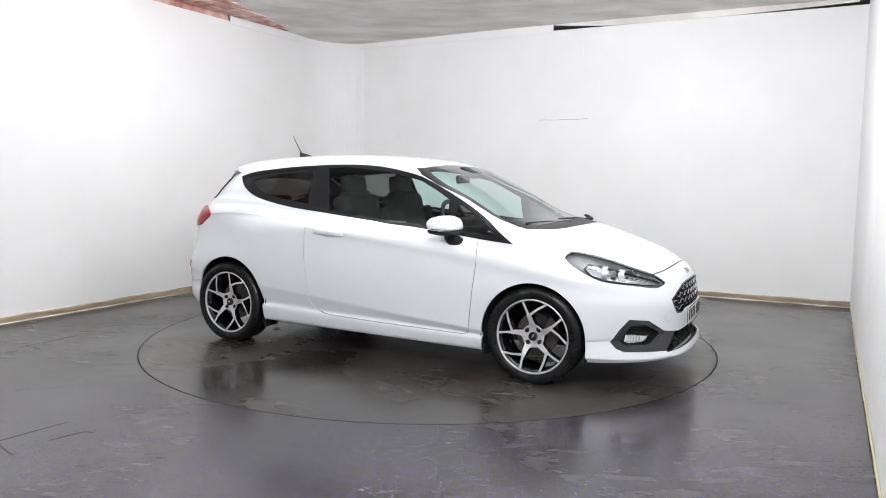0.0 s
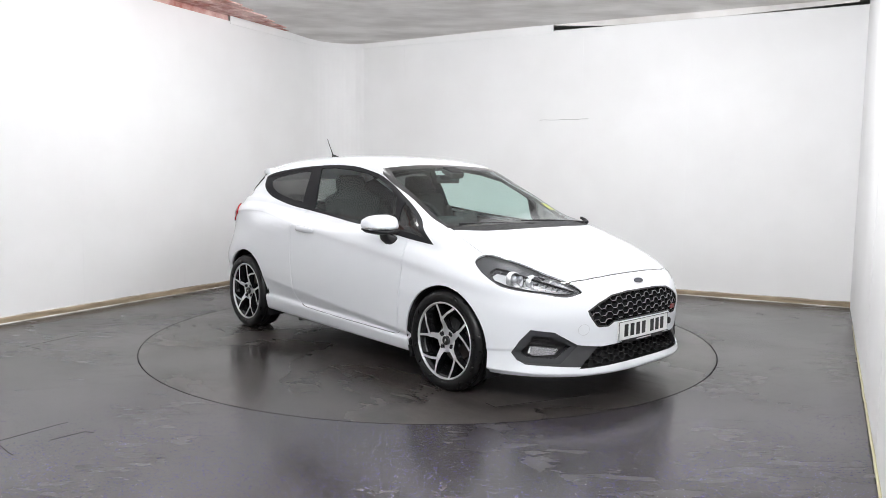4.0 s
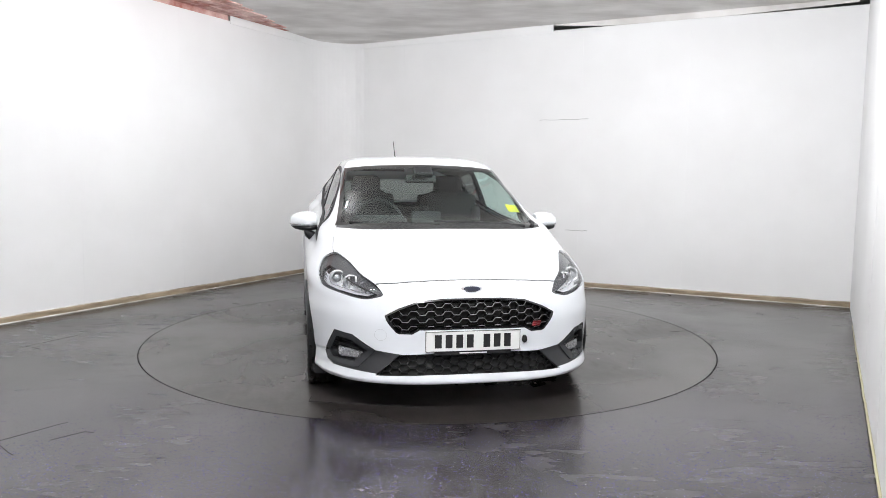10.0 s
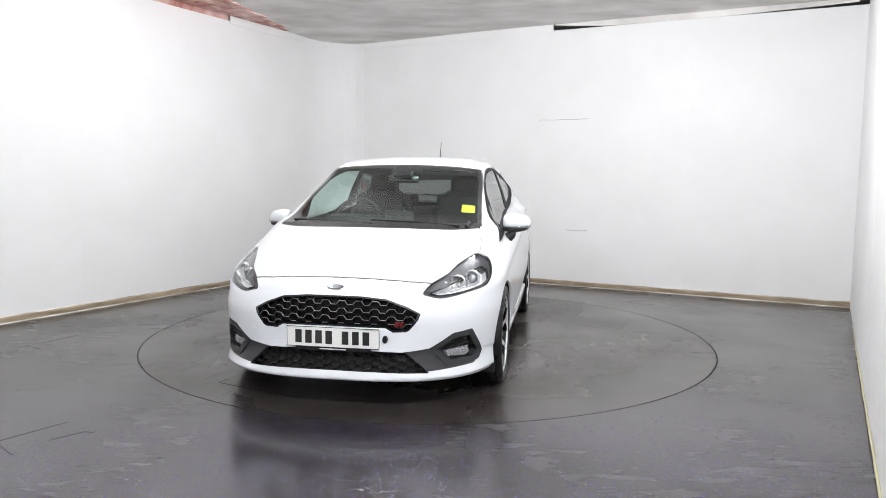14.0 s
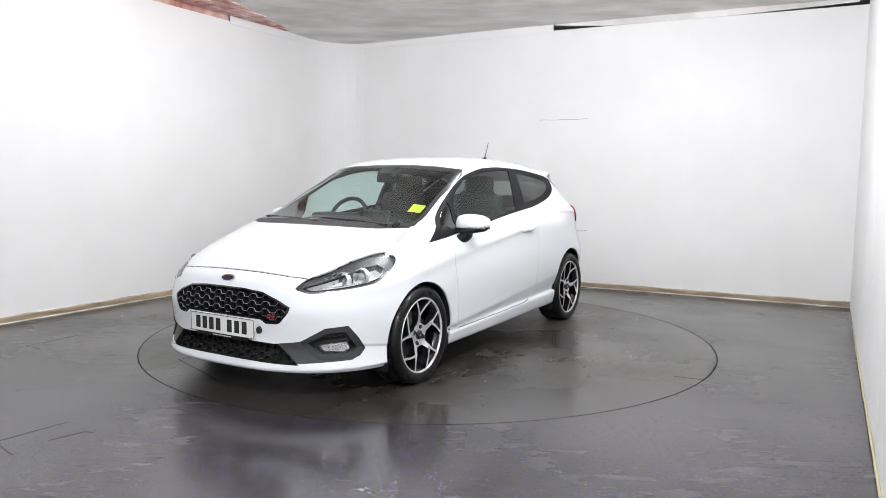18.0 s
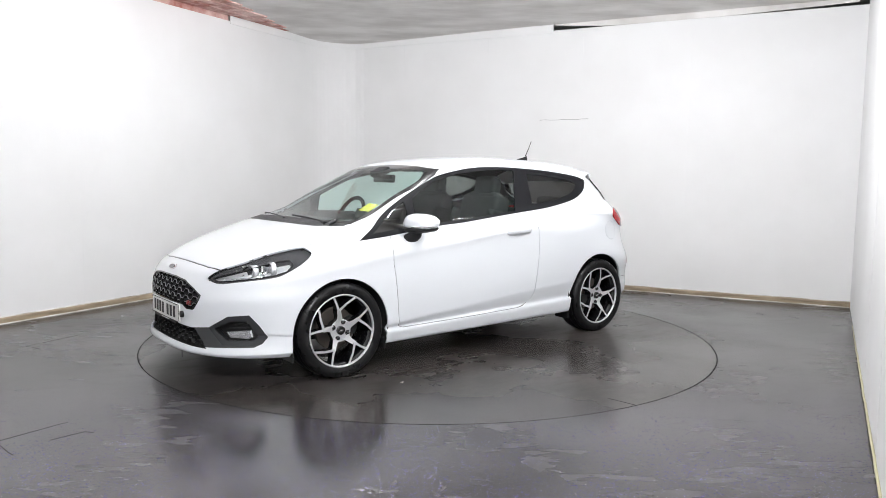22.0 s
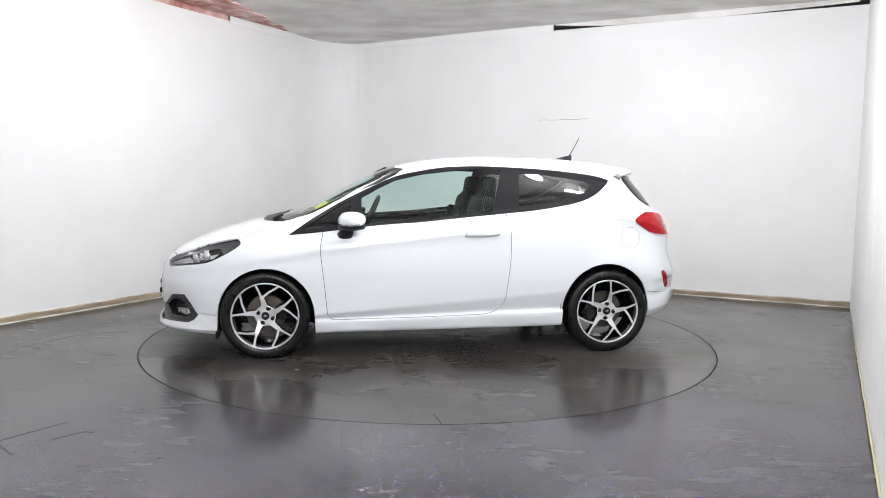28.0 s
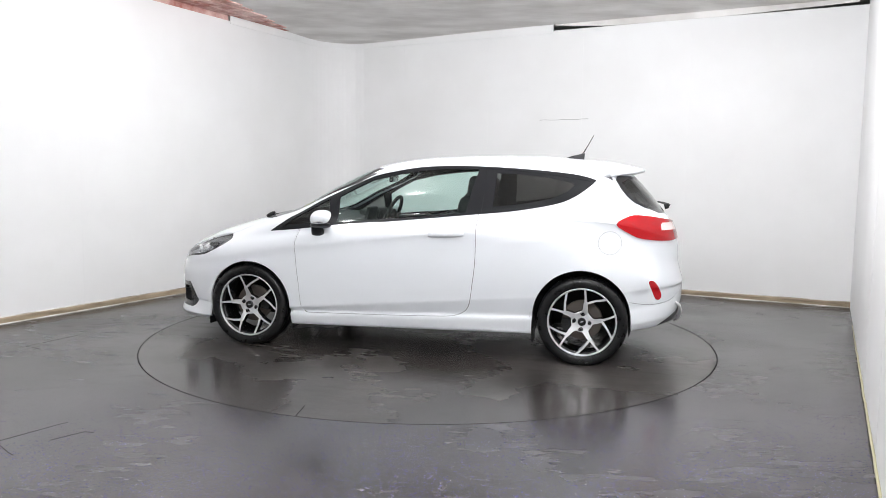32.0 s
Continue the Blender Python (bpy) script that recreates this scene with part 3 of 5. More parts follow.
# name, projection, outline, which stretch of the shell it may touch; later ones lie over earlier ones
CUTS = [
    ("front_wing", SIDE, [(.86, .18), (.86, .97), (1.0, 1.02), (1.75, .85), (1.75, .18)], lambda c: c.y > .45 and c.z < 1.0 and c.x > .8),
    ("quarter_panel", SIDE, [(-.50, .18), (-.50, 1.06), (-1.10, 1.20), (-1.33, 1.30), (-1.56, 1.02), (-1.62, .18)], lambda c: c.y > .40 and c.z < 1.32 and c.x < -.4),
    ("roof", TOP, [(.40, -.05), (.40, .44), (-1.36, .44), (-1.46, -.05)], lambda c: c.z > 1.33),
    ("front_bumper", SIDE, [(1.575, .08), (1.575, .30), (1.56, .42), (1.52, .50), (1.60, .70), (1.75, .77), (1.90, .73), (2.3, .74), (2.3, .08)], lambda c: c.x > 1.4),
    ("rear_bumper", SIDE, [(-1.56, .15), (-1.55, .48), (-1.50, .575), (-1.64, .64), (-1.80, .70), (-2.2, .72), (-2.2, .15)], lambda c: c.x < -1.4),
    ("tailgate", FRONT, [(-.05, 1.34), (.45, 1.33), (.64, 1.27), (.70, 1.12), (.66, 1.03), (.60, .95), (.58, .72), (-.05, .70)], lambda c: c.x < -1.42),
    ("skirt", SIDE, [(.95, .250), (.755, .264), (.131, .277), (-.283, .290), (-.40, .305), (-.60, .330), (-.88, .365), (-.95, .37), (-.95, .1), (.95, .1)], lambda c: abs(c.x) < .95),
    ("door", SIDE, DOOR, lambda c: c.y > .6),
    ("frame", SIDE, curve(BELT, 3) + curve(RAIL, 3), lambda c: c.y > .5 and c.z > .8),
    ("door_glass", SIDE, DOOR_GLASS, lambda c: c.y > .5),
    ("sail_glass", SIDE, SAIL_GLASS, lambda c: c.y > .5 and c.x > .5),
    ("quarter_border", SIDE, QUARTER, lambda c: c.y > .5),
    ("quarter_glass", SIDE, [(-.592, 1.078), (-.608, 1.318), (-.755, 1.312), (-.965, 1.290), (-1.12, 1.264), (-1.168, 1.240), (-1.10, 1.182), (-1.0, 1.140), (-.86, 1.110), (-.70, 1.088)], lambda c: c.y > .5),
    ("bonnet", TOP, BONNET + BONNET_FRONT[1:] + [(1.96, -.05), (1.25, -.05)], lambda c: c.z > .6 and c.x > 1),
    ("windscreen", FRONT, SCREEN, lambda c: c.x > .2 and c.z > .9),
    ("screen_clear", FRONT, SCREEN_IN, lambda c: c.x > .2 and c.z > .9),
    ("cowl", FRONT, COWL, lambda c: c.x > 1.0 and c.z > .9),
    ("lamp", A40, loop(LAMP, 3), lambda c: c.x > 1.3 and c.y > .35),
    ("lamp_inner", A40, LAMP_INNER, lambda c: c.x > 1.3 and c.y > .35),
    ("band", A40, BAND, lambda c: c.x > 1.5 and c.y > .3),
    ("lower_grille", FRONT, LOW, lambda c: c.x > 1.8),
    ("fog_frame", A40, [(-.876, .349), (-.742, .431), (-.611, .442), (-.550, .362), (-.514, .304), (-.545, .262), (-.590, .254), (-.780, .254)], lambda c: c.x > 1.5 and c.y > .3),
    ("fog", A40, FOG, lambda c: c.x > 1.5 and c.y > .3),
    ("grille_frame", FRONT, GRILLE, lambda c: c.x > 1.8),
    ("grille", FRONT, GRILLE_IN, lambda c: c.x > 1.8),
    ("light", SIDE, loop(LIGHT, 3), lambda c: c.x < -1.4 and c.y > .2),
    ("back_trim", SIDE, [(-1.445, 1.278), (-1.484, 1.212), (-1.520, 1.168), (-1.575, 1.122), (-1.65, 1.085), (-1.70, 1.07), (-1.81, 1.03), (-2.2, 1.03), (-2.2, 1.30), (-1.45, 1.30)], lambda c: c.x < -1.4 and c.z > 1 and c.y > .40),
    ("rear_window", FRONT, [(y * .92, z) for y, z in BACK], lambda c: c.x < -1.3 and c.z > 1),
    ("reverse_lamp", SIDE, [(-1.752, .966), (-1.762, .978), (-1.850, .976), (-1.880, .950), (-1.870, .927), (-1.757, .930)], lambda c: c.x < -1.4 and c.y > .2),
    # thin line along the bumper's crease, coloured below as its shade
    ("bumper_gap", SIDE, strip(curve([(-1.560, .449), (-1.668, .434), (-1.751, .435), (-1.835, .450), (-1.886, .479), (-1.93, .53)]), .0045), lambda c: c.x < -1.5),
    ("reflector", SIDE, loop([(-1.684, .590), (-1.718, .594), (-1.750, .555), (-1.774, .495), (-1.762, .464), (-1.734, .470), (-1.706, .530)], 3), lambda c: c.x < -1.5 and c.y > .4),
    ("diffuser", SIDE, [(-1.745, .20), (-1.76, .285), (-1.89, .36), (-1.96, .47), (-2.2, .47), (-2.2, .2)], lambda c: c.x < -1.6),
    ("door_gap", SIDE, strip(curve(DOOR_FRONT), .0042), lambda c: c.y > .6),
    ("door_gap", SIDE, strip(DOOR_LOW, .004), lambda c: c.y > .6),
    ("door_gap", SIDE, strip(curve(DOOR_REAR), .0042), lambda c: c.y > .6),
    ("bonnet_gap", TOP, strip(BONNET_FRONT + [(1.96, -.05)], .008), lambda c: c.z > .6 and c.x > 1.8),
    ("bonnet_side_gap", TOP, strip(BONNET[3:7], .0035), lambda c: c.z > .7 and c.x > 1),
    ("flap_gap", SIDE, strip(circle(-1.418, .850, .078, 24) + [(-1.34, .850)], .0022), lambda c: c.y > .5),
    ("arch", SIDE, arch(1.24, .302, .335, .012), lambda c: c.y > .55),
    ("arch", SIDE, arch(-1.238, .325, .334, .014), lambda c: c.y > .55),
]


def cut_shell():
    """The shell's left half, cut along every outline; returns the bmesh and its faces by region."""
    bm = bmesh.new()
    lay = bm.verts.layers.float_vector.new("n")
    r, c = GRID.shape[:2]
    du = np.gradient(GRID, axis=1)
    dv = np.gradient(GRID, axis=0)
    nrm = np.cross(du, dv)
    nrm[:, 0, 1] = 0
    nrm[:, -1, 1] = 0
    nrm[-1] = (0, 0, 1)
    nrm /= np.linalg.norm(nrm, axis=2)[:, :, None] + 1e-12
    if nrm[40, c // 2, 1] < 0:
        nrm = -nrm
    nrm[-1] = (0, 0, 1)
    vs = []
    for i in range(r):
        row = []
        for j in range(c):
            v = bm.verts.new(GRID[i, j])
            v[lay] = Vector(nrm[i, j])
            row.append(v)
        vs.append(row)
    for i in range(r - 1):
        for j in range(c - 1):
            bm.faces.new((vs[i][j + 1], vs[i + 1][j + 1], vs[i + 1][j], vs[i][j]))
    for name, (a, b), poly, where in CUTS:
        us, ws = [p[0] for p in poly], [p[1] for p in poly]
        box2 = (min(us), max(us), min(ws), max(ws))
        near = []
        for f in bm.faces:
            if not where(f.calc_center_median()):
                continue
            fu = [v.co.dot(a) for v in f.verts]
            fw = [v.co.dot(b) for v in f.verts]
            if max(fu) > box2[0] and min(fu) < box2[1] and max(fw) > box2[2] and min(fw) < box2[3]:
                near.append(f)
        for (u0, w0), (u1, w1) in zip(poly, poly[1:] + poly[:1]):
            lo_u, hi_u, lo_w, hi_w = min(u0, u1) - 1e-4, max(u0, u1) + 1e-4, min(w0, w1) - 1e-4, max(w0, w1) + 1e-4
            no = (a * (w1 - w0) - b * (u1 - u0))
            if no.length < 1e-9:
                continue
            no.normalize()
            co = a * u0 + b * w0
            pick = []
            for f in near:
                fu = [v.co.dot(a) for v in f.verts]
                fw = [v.co.dot(b) for v in f.verts]
                if max(fu) < lo_u or min(fu) > hi_u or max(fw) < lo_w or min(fw) > hi_w:
                    continue
                d = [(v.co - co).dot(no) for v in f.verts]
                if min(d) < -1e-5 and max(d) > 1e-5:
                    pick.append(f)
            if not pick:
                continue
            es = {e for f in pick for e in f.edges}
            pv = {v for f in pick for v in f.verts}
            res = bmesh.ops.bisect_plane(bm, geom=pick + list(es) + list(pv), dist=1e-5, plane_co=co, plane_no=no)
            near = [f for f in near if f.is_valid]
            seen = set(near)
            near += [g for g in res["geom"] if isinstance(g, bmesh.types.BMFace) and g.is_valid and g not in seen]
    tag = bm.faces.layers.int.new("region")
    names = ["body"] + sorted({n for n, *_ in CUTS})
    for k, (name, (a, b), poly, where) in enumerate(CUTS):
        key = names.index(name)
        us, ws = [p[0] for p in poly], [p[1] for p in poly]
        lo_u, hi_u, lo_w, hi_w = min(us), max(us), min(ws), max(ws)
        for f in bm.faces:
            c0 = f.calc_center_median()
            if where(c0):
                u, w = c0.dot(a), c0.dot(b)
                if lo_u <= u <= hi_u and lo_w <= w <= hi_w and inside(poly, u, w):
                    f[tag] = key
    regions = {n: [] for n in names}
    for f in bm.faces:
        regions[names[f[tag]]].append(f)
    return bm, lay, regions


SHELL, NLAY, REGIONS = cut_shell()


def skin(name, regions, mat, parent=None, sides="both", label="", depth=0.012, inset=0.0, rim=True):
    """A panel of the body: the faces of some regions of the shell, with turned-in edges."""
    verts, faces, normals = [], [], []
    fs = [f for r in regions for f in REGIONS[r]]
    own = set(fs)
    for s in ((1, -1) if sides == "both" else (1,) if sides == "left" else (-1,)):
        index = {}

        def add(v, s=s):
            if v not in index:
                n = v[NLAY]
                p = v.co - n * inset
                index[v] = len(verts)
                verts.append((p.x, p.y * s, p.z))
                normals.append(Vector((n.x, n.y * s, n.z)))
            return index[v]
        for f in fs:
            ids = [add(v) for v in f.verts]
            faces.append(ids if s == 1 else ids[::-1])
        if rim:
            low = {}
            for f in fs:
                for l in f.loops:
                    e = l.edge
                    if sum(g in own for g in e.link_faces) != 1:
                        continue
                    p, q = l.vert, l.link_loop_next.vert
                    if abs(p.co.y) < 1e-4 and abs(q.co.y) < 1e-4:
                        continue
                    quad = []
                    for v, deep in ((q, 0), (p, 0), (p, 1), (q, 1)):
                        if (v, deep) not in low:
                            low[(v, deep)] = len(verts)
                            o = v.co - v[NLAY] * (inset + depth * deep)
                            verts.append((o.x, o.y * s, o.z))
                            normals.append(Vector((0, 0, 0)))
                        quad.append(low[(v, deep)])
                    faces.append(quad if s == 1 else quad[::-1])
    me = bpy.data.meshes.new(name)
    me.from_pydata(verts, [], faces)
    me.materials.append(mat)
    me.shade_smooth()
    me.normals_split_custom_set_from_vertices(normals)
    ob = new(name, me)
    ob.parent = parent or CAR
    if label:
        ob["label"] = label
    return ob


def skin_rim(name, region, mat, parent, side, top, deep):
    """The side wall of a recess: a band along a region's edge, from one depth to another."""
    s = 1 if side == "left" else -1
    bm = bmesh.new()
    own = set(REGIONS[region])
    made = {}
    for f in own:
        for l in f.loops:
            if sum(g in own for g in l.edge.link_faces) != 1:
                continue
            quad = []
            for v, d in ((l.link_loop_next.vert, top), (l.vert, top), (l.vert, deep), (l.link_loop_next.vert, deep)):
                if (v, d) not in made:
                    o = v.co - v[NLAY] * d
                    made[(v, d)] = bm.verts.new((o.x, o.y * s, o.z))
                quad.append(made[(v, d)])
            bm.faces.new(quad)
    return part(name, bm, mat, parent)


def car_body():
    skin("body_shell", ["body"], PAINT)
    skin("roof", ["roof"], PAINT)
    skin("bonnet", ["bonnet"], PAINT)
    front = skin("front_bumper", ["front_bumper"], PAINT)
    rear = skin("rear_bumper", ["rear_bumper"], PAINT)
    gate = skin("tailgate", ["tailgate"], PAINT)
    screen = skin("windscreen", ["screen_clear"], GLASS, label="clear laminated windscreen", depth=.005)
    skin("windscreen_border", ["windscreen"], GLOSS, screen, label="black printed windscreen border", depth=.006)
    skin("cowl_panel", ["cowl"], BLACK)
    skin("rear_window", ["rear_window"], SMOKED, gate, label="dark tinted rear window", depth=.005)
    skin("grille_surround", ["grille_frame"], GLOSS, front, label="gloss black grille surround", depth=.05)
    skin("grille_backing", ["grille"], DARK, front, inset=.055)
    skin("lower_grille_backing", ["lower_grille"], DARK, front, inset=.06, rim=False)
    skin("rear_diffuser", ["diffuser"], GREY, rear)
    skin("interior_lining", ["body", "front_wing", "quarter_panel", "roof", "bonnet", "front_bumper", "rear_bumper", "tailgate", "skirt", "door", "cowl", "door_gap", "bonnet_gap", "bonnet_side_gap", "flap_gap", "bumper_gap"], TRIM,
         label="dark grey interior lining", inset=.028, rim=False)
    # a black strip in the bonnet's front gap stands in for its shade
    skin("bonnet_gap_shade", ["bonnet_gap"], RUBBER, label="black strip laid in the bonnet gap for its shade", inset=.004, rim=False)
    made = {}
    for side in ("left", "right"):
        door = made[side] = skin("door", ["door"], PAINT, sides=side)
        # grey strips in the door and bonnet side gaps, coloured as gap shade
        skin("door_gap_shade", ["door_gap"], GAP_SHADE, door, side, "dark grey strip laid in the door gap for its shade", inset=.004, rim=False)
        skin("bonnet_side_shade", ["bonnet_side_gap"], GAP_SHADE, None, side, inset=.004, rim=False)
        skin("fuel_flap_seal" if side == "left" else "quarter_patch", ["flap_gap"], LINE_GREY if side == "left" else PAINT, None, side, inset=.0015 if side == "left" else 0, rim=False)
        skin("window_side_trim", ["back_trim"], GLOSS, gate, side, "gloss black trim beside the rear window", .022, -.010)
        skin("side_skirt", ["skirt"], PAINT, sides=side)
        skin("front_wing", ["front_wing"], PAINT, None, side)
        skin("quarter_panel", ["quarter_panel"], PAINT, None, side)
        skin("window_frame", ["frame"], SATIN, door, side, "satin black window surround", .014)
        skin("door_glass", ["door_glass"], GLASS, door, side, "clear green-tinted side glass", .005, .004)
        skin("front_quarter_glass", ["sail_glass"], SMOKED, door, side, depth=.005, inset=.004)
        skin("quarter_glass_border", ["quarter_border"], SATIN, None, side, "black printed border of the rear side glass", .006, .003)
        skin("rear_quarter_glass", ["quarter_glass"], SMOKED, None, side, "dark tinted rear side glass", .005, .003)
        lamp_ = skin("headlight", ["lamp", "lamp_inner"], LENS, None, side, "clear headlight lens over grey housing", .003, .001)
        skin_rim("lamp_bezel", "lamp", BLACK, lamp_, side, .003, .022)
        skin("lamp_housing", ["lamp"], HOUSING, lamp_, side, "", .030, .022)
        skin("lamp_reflector", ["lamp_inner"], CHROME_DULL, lamp_, side, "silvered lamp reflector", .01, .058, False)
        skin_rim("reflector_wall", "lamp_inner", CHROME_DULL, lamp_, side, .022, .058)
        skin("bumper_trim", ["band"], GREY, front, side, "grey fog lamp surround", .02, .007)
        skin("fog_frame", ["fog_frame"], FRAME_GREY, front, side, "grey moulded frame round the fog lamp", .03, -.003)
        skin("fog_recess", ["fog"], BLACK, front, side, "black fog lamp recess", .012, .045)
        skin_rim("recess_wall", "fog", BLACK, front, side, .0, .045)
        skin("tail_light", ["light", "reverse_lamp"], RED, None, side, "red tail light lens", .03, -.010)
        skin("reversing_lamp", ["reverse_lamp"], CLEAR_RED, None, side, "clear reversing lens in the tail light", .014, -.0115)
        # grey line painted for the shade under the bumper's crease
        skin("bumper_crease_shade", ["bumper_gap"], LINE_GREY, rear, side, inset=.004, rim=False)
        skin("reflector", ["reflector"], RED, rear, side, "red bumper reflector", .01)
    return made, front


DOORS, FRONT_BUMPER = car_body()


# ---- wheels ----
def lathe(bm, profile, n=56, close=True):
    """Turn a closed profile of (radius, depth) about the y axis."""
    rows = []
    for i in range(n):
        a = 2 * math.pi * i / n
        rows.append([bm.verts.new((r * math.cos(a), d, r * math.sin(a))) for r, d in profile])
    k = len(profile)
    for i in range(n):
        r0, r1 = rows[i], rows[(i + 1) % n]
        for j in range(k if close else k - 1):
            bm.faces.new((r0[j], r1[j], r1[(j + 1) % k], r0[(j + 1) % k]))
    bmesh.ops.recalc_face_normals(bm, faces=bm.faces[:])


def polar(r, deg):
    a = radians(deg)
    return Vector((-r * math.sin(a), 0, r * math.cos(a)))


def bar(bm, pts, widths, y0s, y1):
    """A flat-faced bar along points in the wheel's face, its outer face at y0s, its back at y1."""
    left, right = [], []
    for i, p in enumerate(pts):
        d = (pts[min(i + 1, len(pts) - 1)] - pts[max(i - 1, 0)]).normalized()
        side = Vector((d.z, 0, -d.x)) * widths[i] / 2
        left.append(p + side)
        right.append(p - side)
    rows = []
    for i in range(len(pts)):
        a, b, y0 = left[i], right[i], y0s[i]
        grow = (a - b) * 0.12
        rows.append([bm.verts.new((a.x, y0, a.z)), bm.verts.new((b.x, y0, b.z)),
                     bm.verts.new((b.x - grow.x, y1, b.z - grow.z)), bm.verts.new((a.x + grow.x, y1, a.z + grow.z))])
    for r0, r1 in zip(rows, rows[1:]):
        for j in range(4):
            bm.faces.new((r0[j], r0[(j + 1) % 4], r1[(j + 1) % 4], r1[j]))
    bm.faces.new(rows[0])
    bm.faces.new(rows[-1])


def spoke(turn):
    """One split spoke of the wheel."""
    bm = bmesh.new()
    R = .2285
    fork = polar(.575 * R, turn)
    bar(bm, [polar(.24 * R, turn + 5), polar(.36 * R, turn + 4), polar(.46 * R, turn + 2.5), fork, polar(.62 * R, turn - .5)],
        [.048, .037, .031, .028, .021], [-.0325, -.026, -.019, -.011, -.010], -.06)
    bar(bm, [fork, polar(.80 * R, turn - 3.4), polar(.99 * R, turn - 6)], [.0175, .014, .015], [-.0105, -.006, -.004], -.055)
    bar(bm, [fork, polar(.765 * R, turn + 20), polar(.99 * R, turn + 34)], [.0175, .014, .015], [-.0107, -.0062, -.0042], -.055)
    bmesh.ops.recalc_face_normals(bm, faces=bm.faces[:])
    me = mesh_of("spoke", bm, ALLOY)
    me.materials.append(GLOSS)
    for p in me.polygons:
        p.material_index = 0 if p.normal.y > 0.8 else 1
    return me


def hub_mesh():
    """The dished middle of the wheel, with rounded webs running into the five spokes."""
    bm = bmesh.new()
    n = 100
    rows = []
    for i in range(n):
        deg = 360 * i / n
        lobe = (0.5 + 0.5 * math.cos(radians(5 * (deg + 7)))) ** 2.2
        r = .074 + .012 * lobe
        row = [polar(.012, deg), polar(.034, deg), polar(.058, deg), polar(r * .985, deg), polar(r, deg), polar(r * 1.03, deg)]
        for q, y in zip(row, (-.034, -.034, -.0335, -.0295 + .004 * lobe, -.031 + .003 * lobe, -.062)):
            q.y = y
        rows.append([bm.verts.new(q) for q in row])
    for i in range(n):
        a, b = rows[i], rows[(i + 1) % n]
        for j in range(5):
            bm.faces.new((a[j], b[j], b[j + 1], a[j + 1]))
    bm.faces.new([r[0] for r in rows])
    bmesh.ops.recalc_face_normals(bm, faces=bm.faces[:])
    me = mesh_of("hub", bm, ALLOY)
    me.materials.append(GLOSS)
    for p in me.polygons:
        p.material_index = 0 if abs(p.normal.y) > 0.6 else 1
        p.use_smooth = p.material_index == 0
    return me


def wheel_parts():
    made = []
    bm = bmesh.new()
    lathe(bm, [(.2245, -.012), (.213, -.06), (.205, -.19), (.212, -.20), (.222, -.19), (.229, -.05)])
    barrel = mesh_of("wheel", bm, GLOSS, True)
    bm = bmesh.new()
    lathe(bm, [(.2275, -.004), (.2290, -.002), (.2340, -.001), (.2370, -.005), (.2365, -.016), (.225, -.018), (.224, -.010)])
    made.append(("rim_lip", mesh_of("rim_lip", bm, ALLOY, True)))
    bm = bmesh.new()
    lathe(bm, [(.2350, -.010), (.2375, -.003), (.243, .0), (.256, .004), (.276, .006), (.291, .002), (.303, -.010), (.3090, -.024), (.3095, -.04),
               (.307, -.042), (.307, -.046), (.3095, -.048), (.310, -.10), (.308, -.102), (.308, -.106), (.310, -.108), (.3095, -.17),
               (.303, -.195), (.288, -.207), (.258, -.205), (.236, -.195)], 72)
    made.append(("tyre", mesh_of("tyre", bm, RUBBER, True)))
    for k in range(5):
        made.append(("spoke", spoke(-10 + 72 * k)))
    made.append(("hub", hub_mesh()))
    bm = bmesh.new()
    lathe(bm, [(.001, -.018), (.024, -.018), (.028, -.021), (.029, -.040), (.001, -.040)], 28)
    made.append(("centre_cap", mesh_of("centre_cap", bm, GLOSS)))
    bm = bmesh.new()
    lathe(bm, [(.001, -.0165), (.013, -.0169), (.015, -.019), (.001, -.0195)], 20)
    bmesh.ops.scale(bm, vec=(.95, 1, .42), verts=bm.verts[:])
    made.append(("cap_emblem", mesh_of("cap_emblem", bm, CHROME)))
    bm = bmesh.new()
    lathe(bm, [(.001, -.019), (.0075, -.019), (.0105, -.022), (.011, -.040), (.001, -.040)], 6)
    nut = mesh_of("wheel_nut", bm, NUT_STEEL)
    bm = bmesh.new()
    lathe(bm, [(.0172, -.036), (.0172, -.0315), (.0145, -.0310), (.0105, -.0320), (.0105, -.036)], 20)
    seat = mesh_of("nut_recess", bm, GLOSS)
    bm = bmesh.new()
    lathe(bm, [(.060, -.105), (.135, -.105), (.139, -.108), (.139, -.128), (.060, -.128)], 48)
    made.append(("brake_disc", mesh_of("brake_disc", bm, STEEL)))
    bm = bmesh.new()
    bar(bm, [polar(.105, a) for a in (50, 65, 80, 95, 110)], [.06, .078, .08, .078, .06], [-.075, -.068, -.066, -.068, -.075], -.15)
    bmesh.ops.recalc_face_normals(bm, faces=bm.faces[:])
    made.append(("brake_caliper", mesh_of("brake_caliper", bm, DARK)))
    return barrel, made, nut, seat


BARREL, WHEEL_PARTS, NUT, NUT_SEAT = wheel_parts()


def wheel(x, s, roll):
    ob = new("wheel", BARREL)
    ob.parent = CAR
    ob["label"] = "two-tone alloy wheel with low-profile tyre"
    ob.matrix_basis = pose(x, s * .862, .3010, 0, 0, 0 if s > 0 else 180) @ pose(0, 0, 0, 0, roll, 0)
    for name, me in WHEEL_PARTS:
        p = new(name, me)
        p.parent = ob
        if name == "tyre":
            p["label"] = "black low-profile tyre"
    for k in range(4):
        for name, me in (("wheel_nut", NUT), ("nut_recess", NUT_SEAT)):
            p = new(name, me)
            p.parent = ob
            p.location = polar(.0565, 22 + 90 * k)


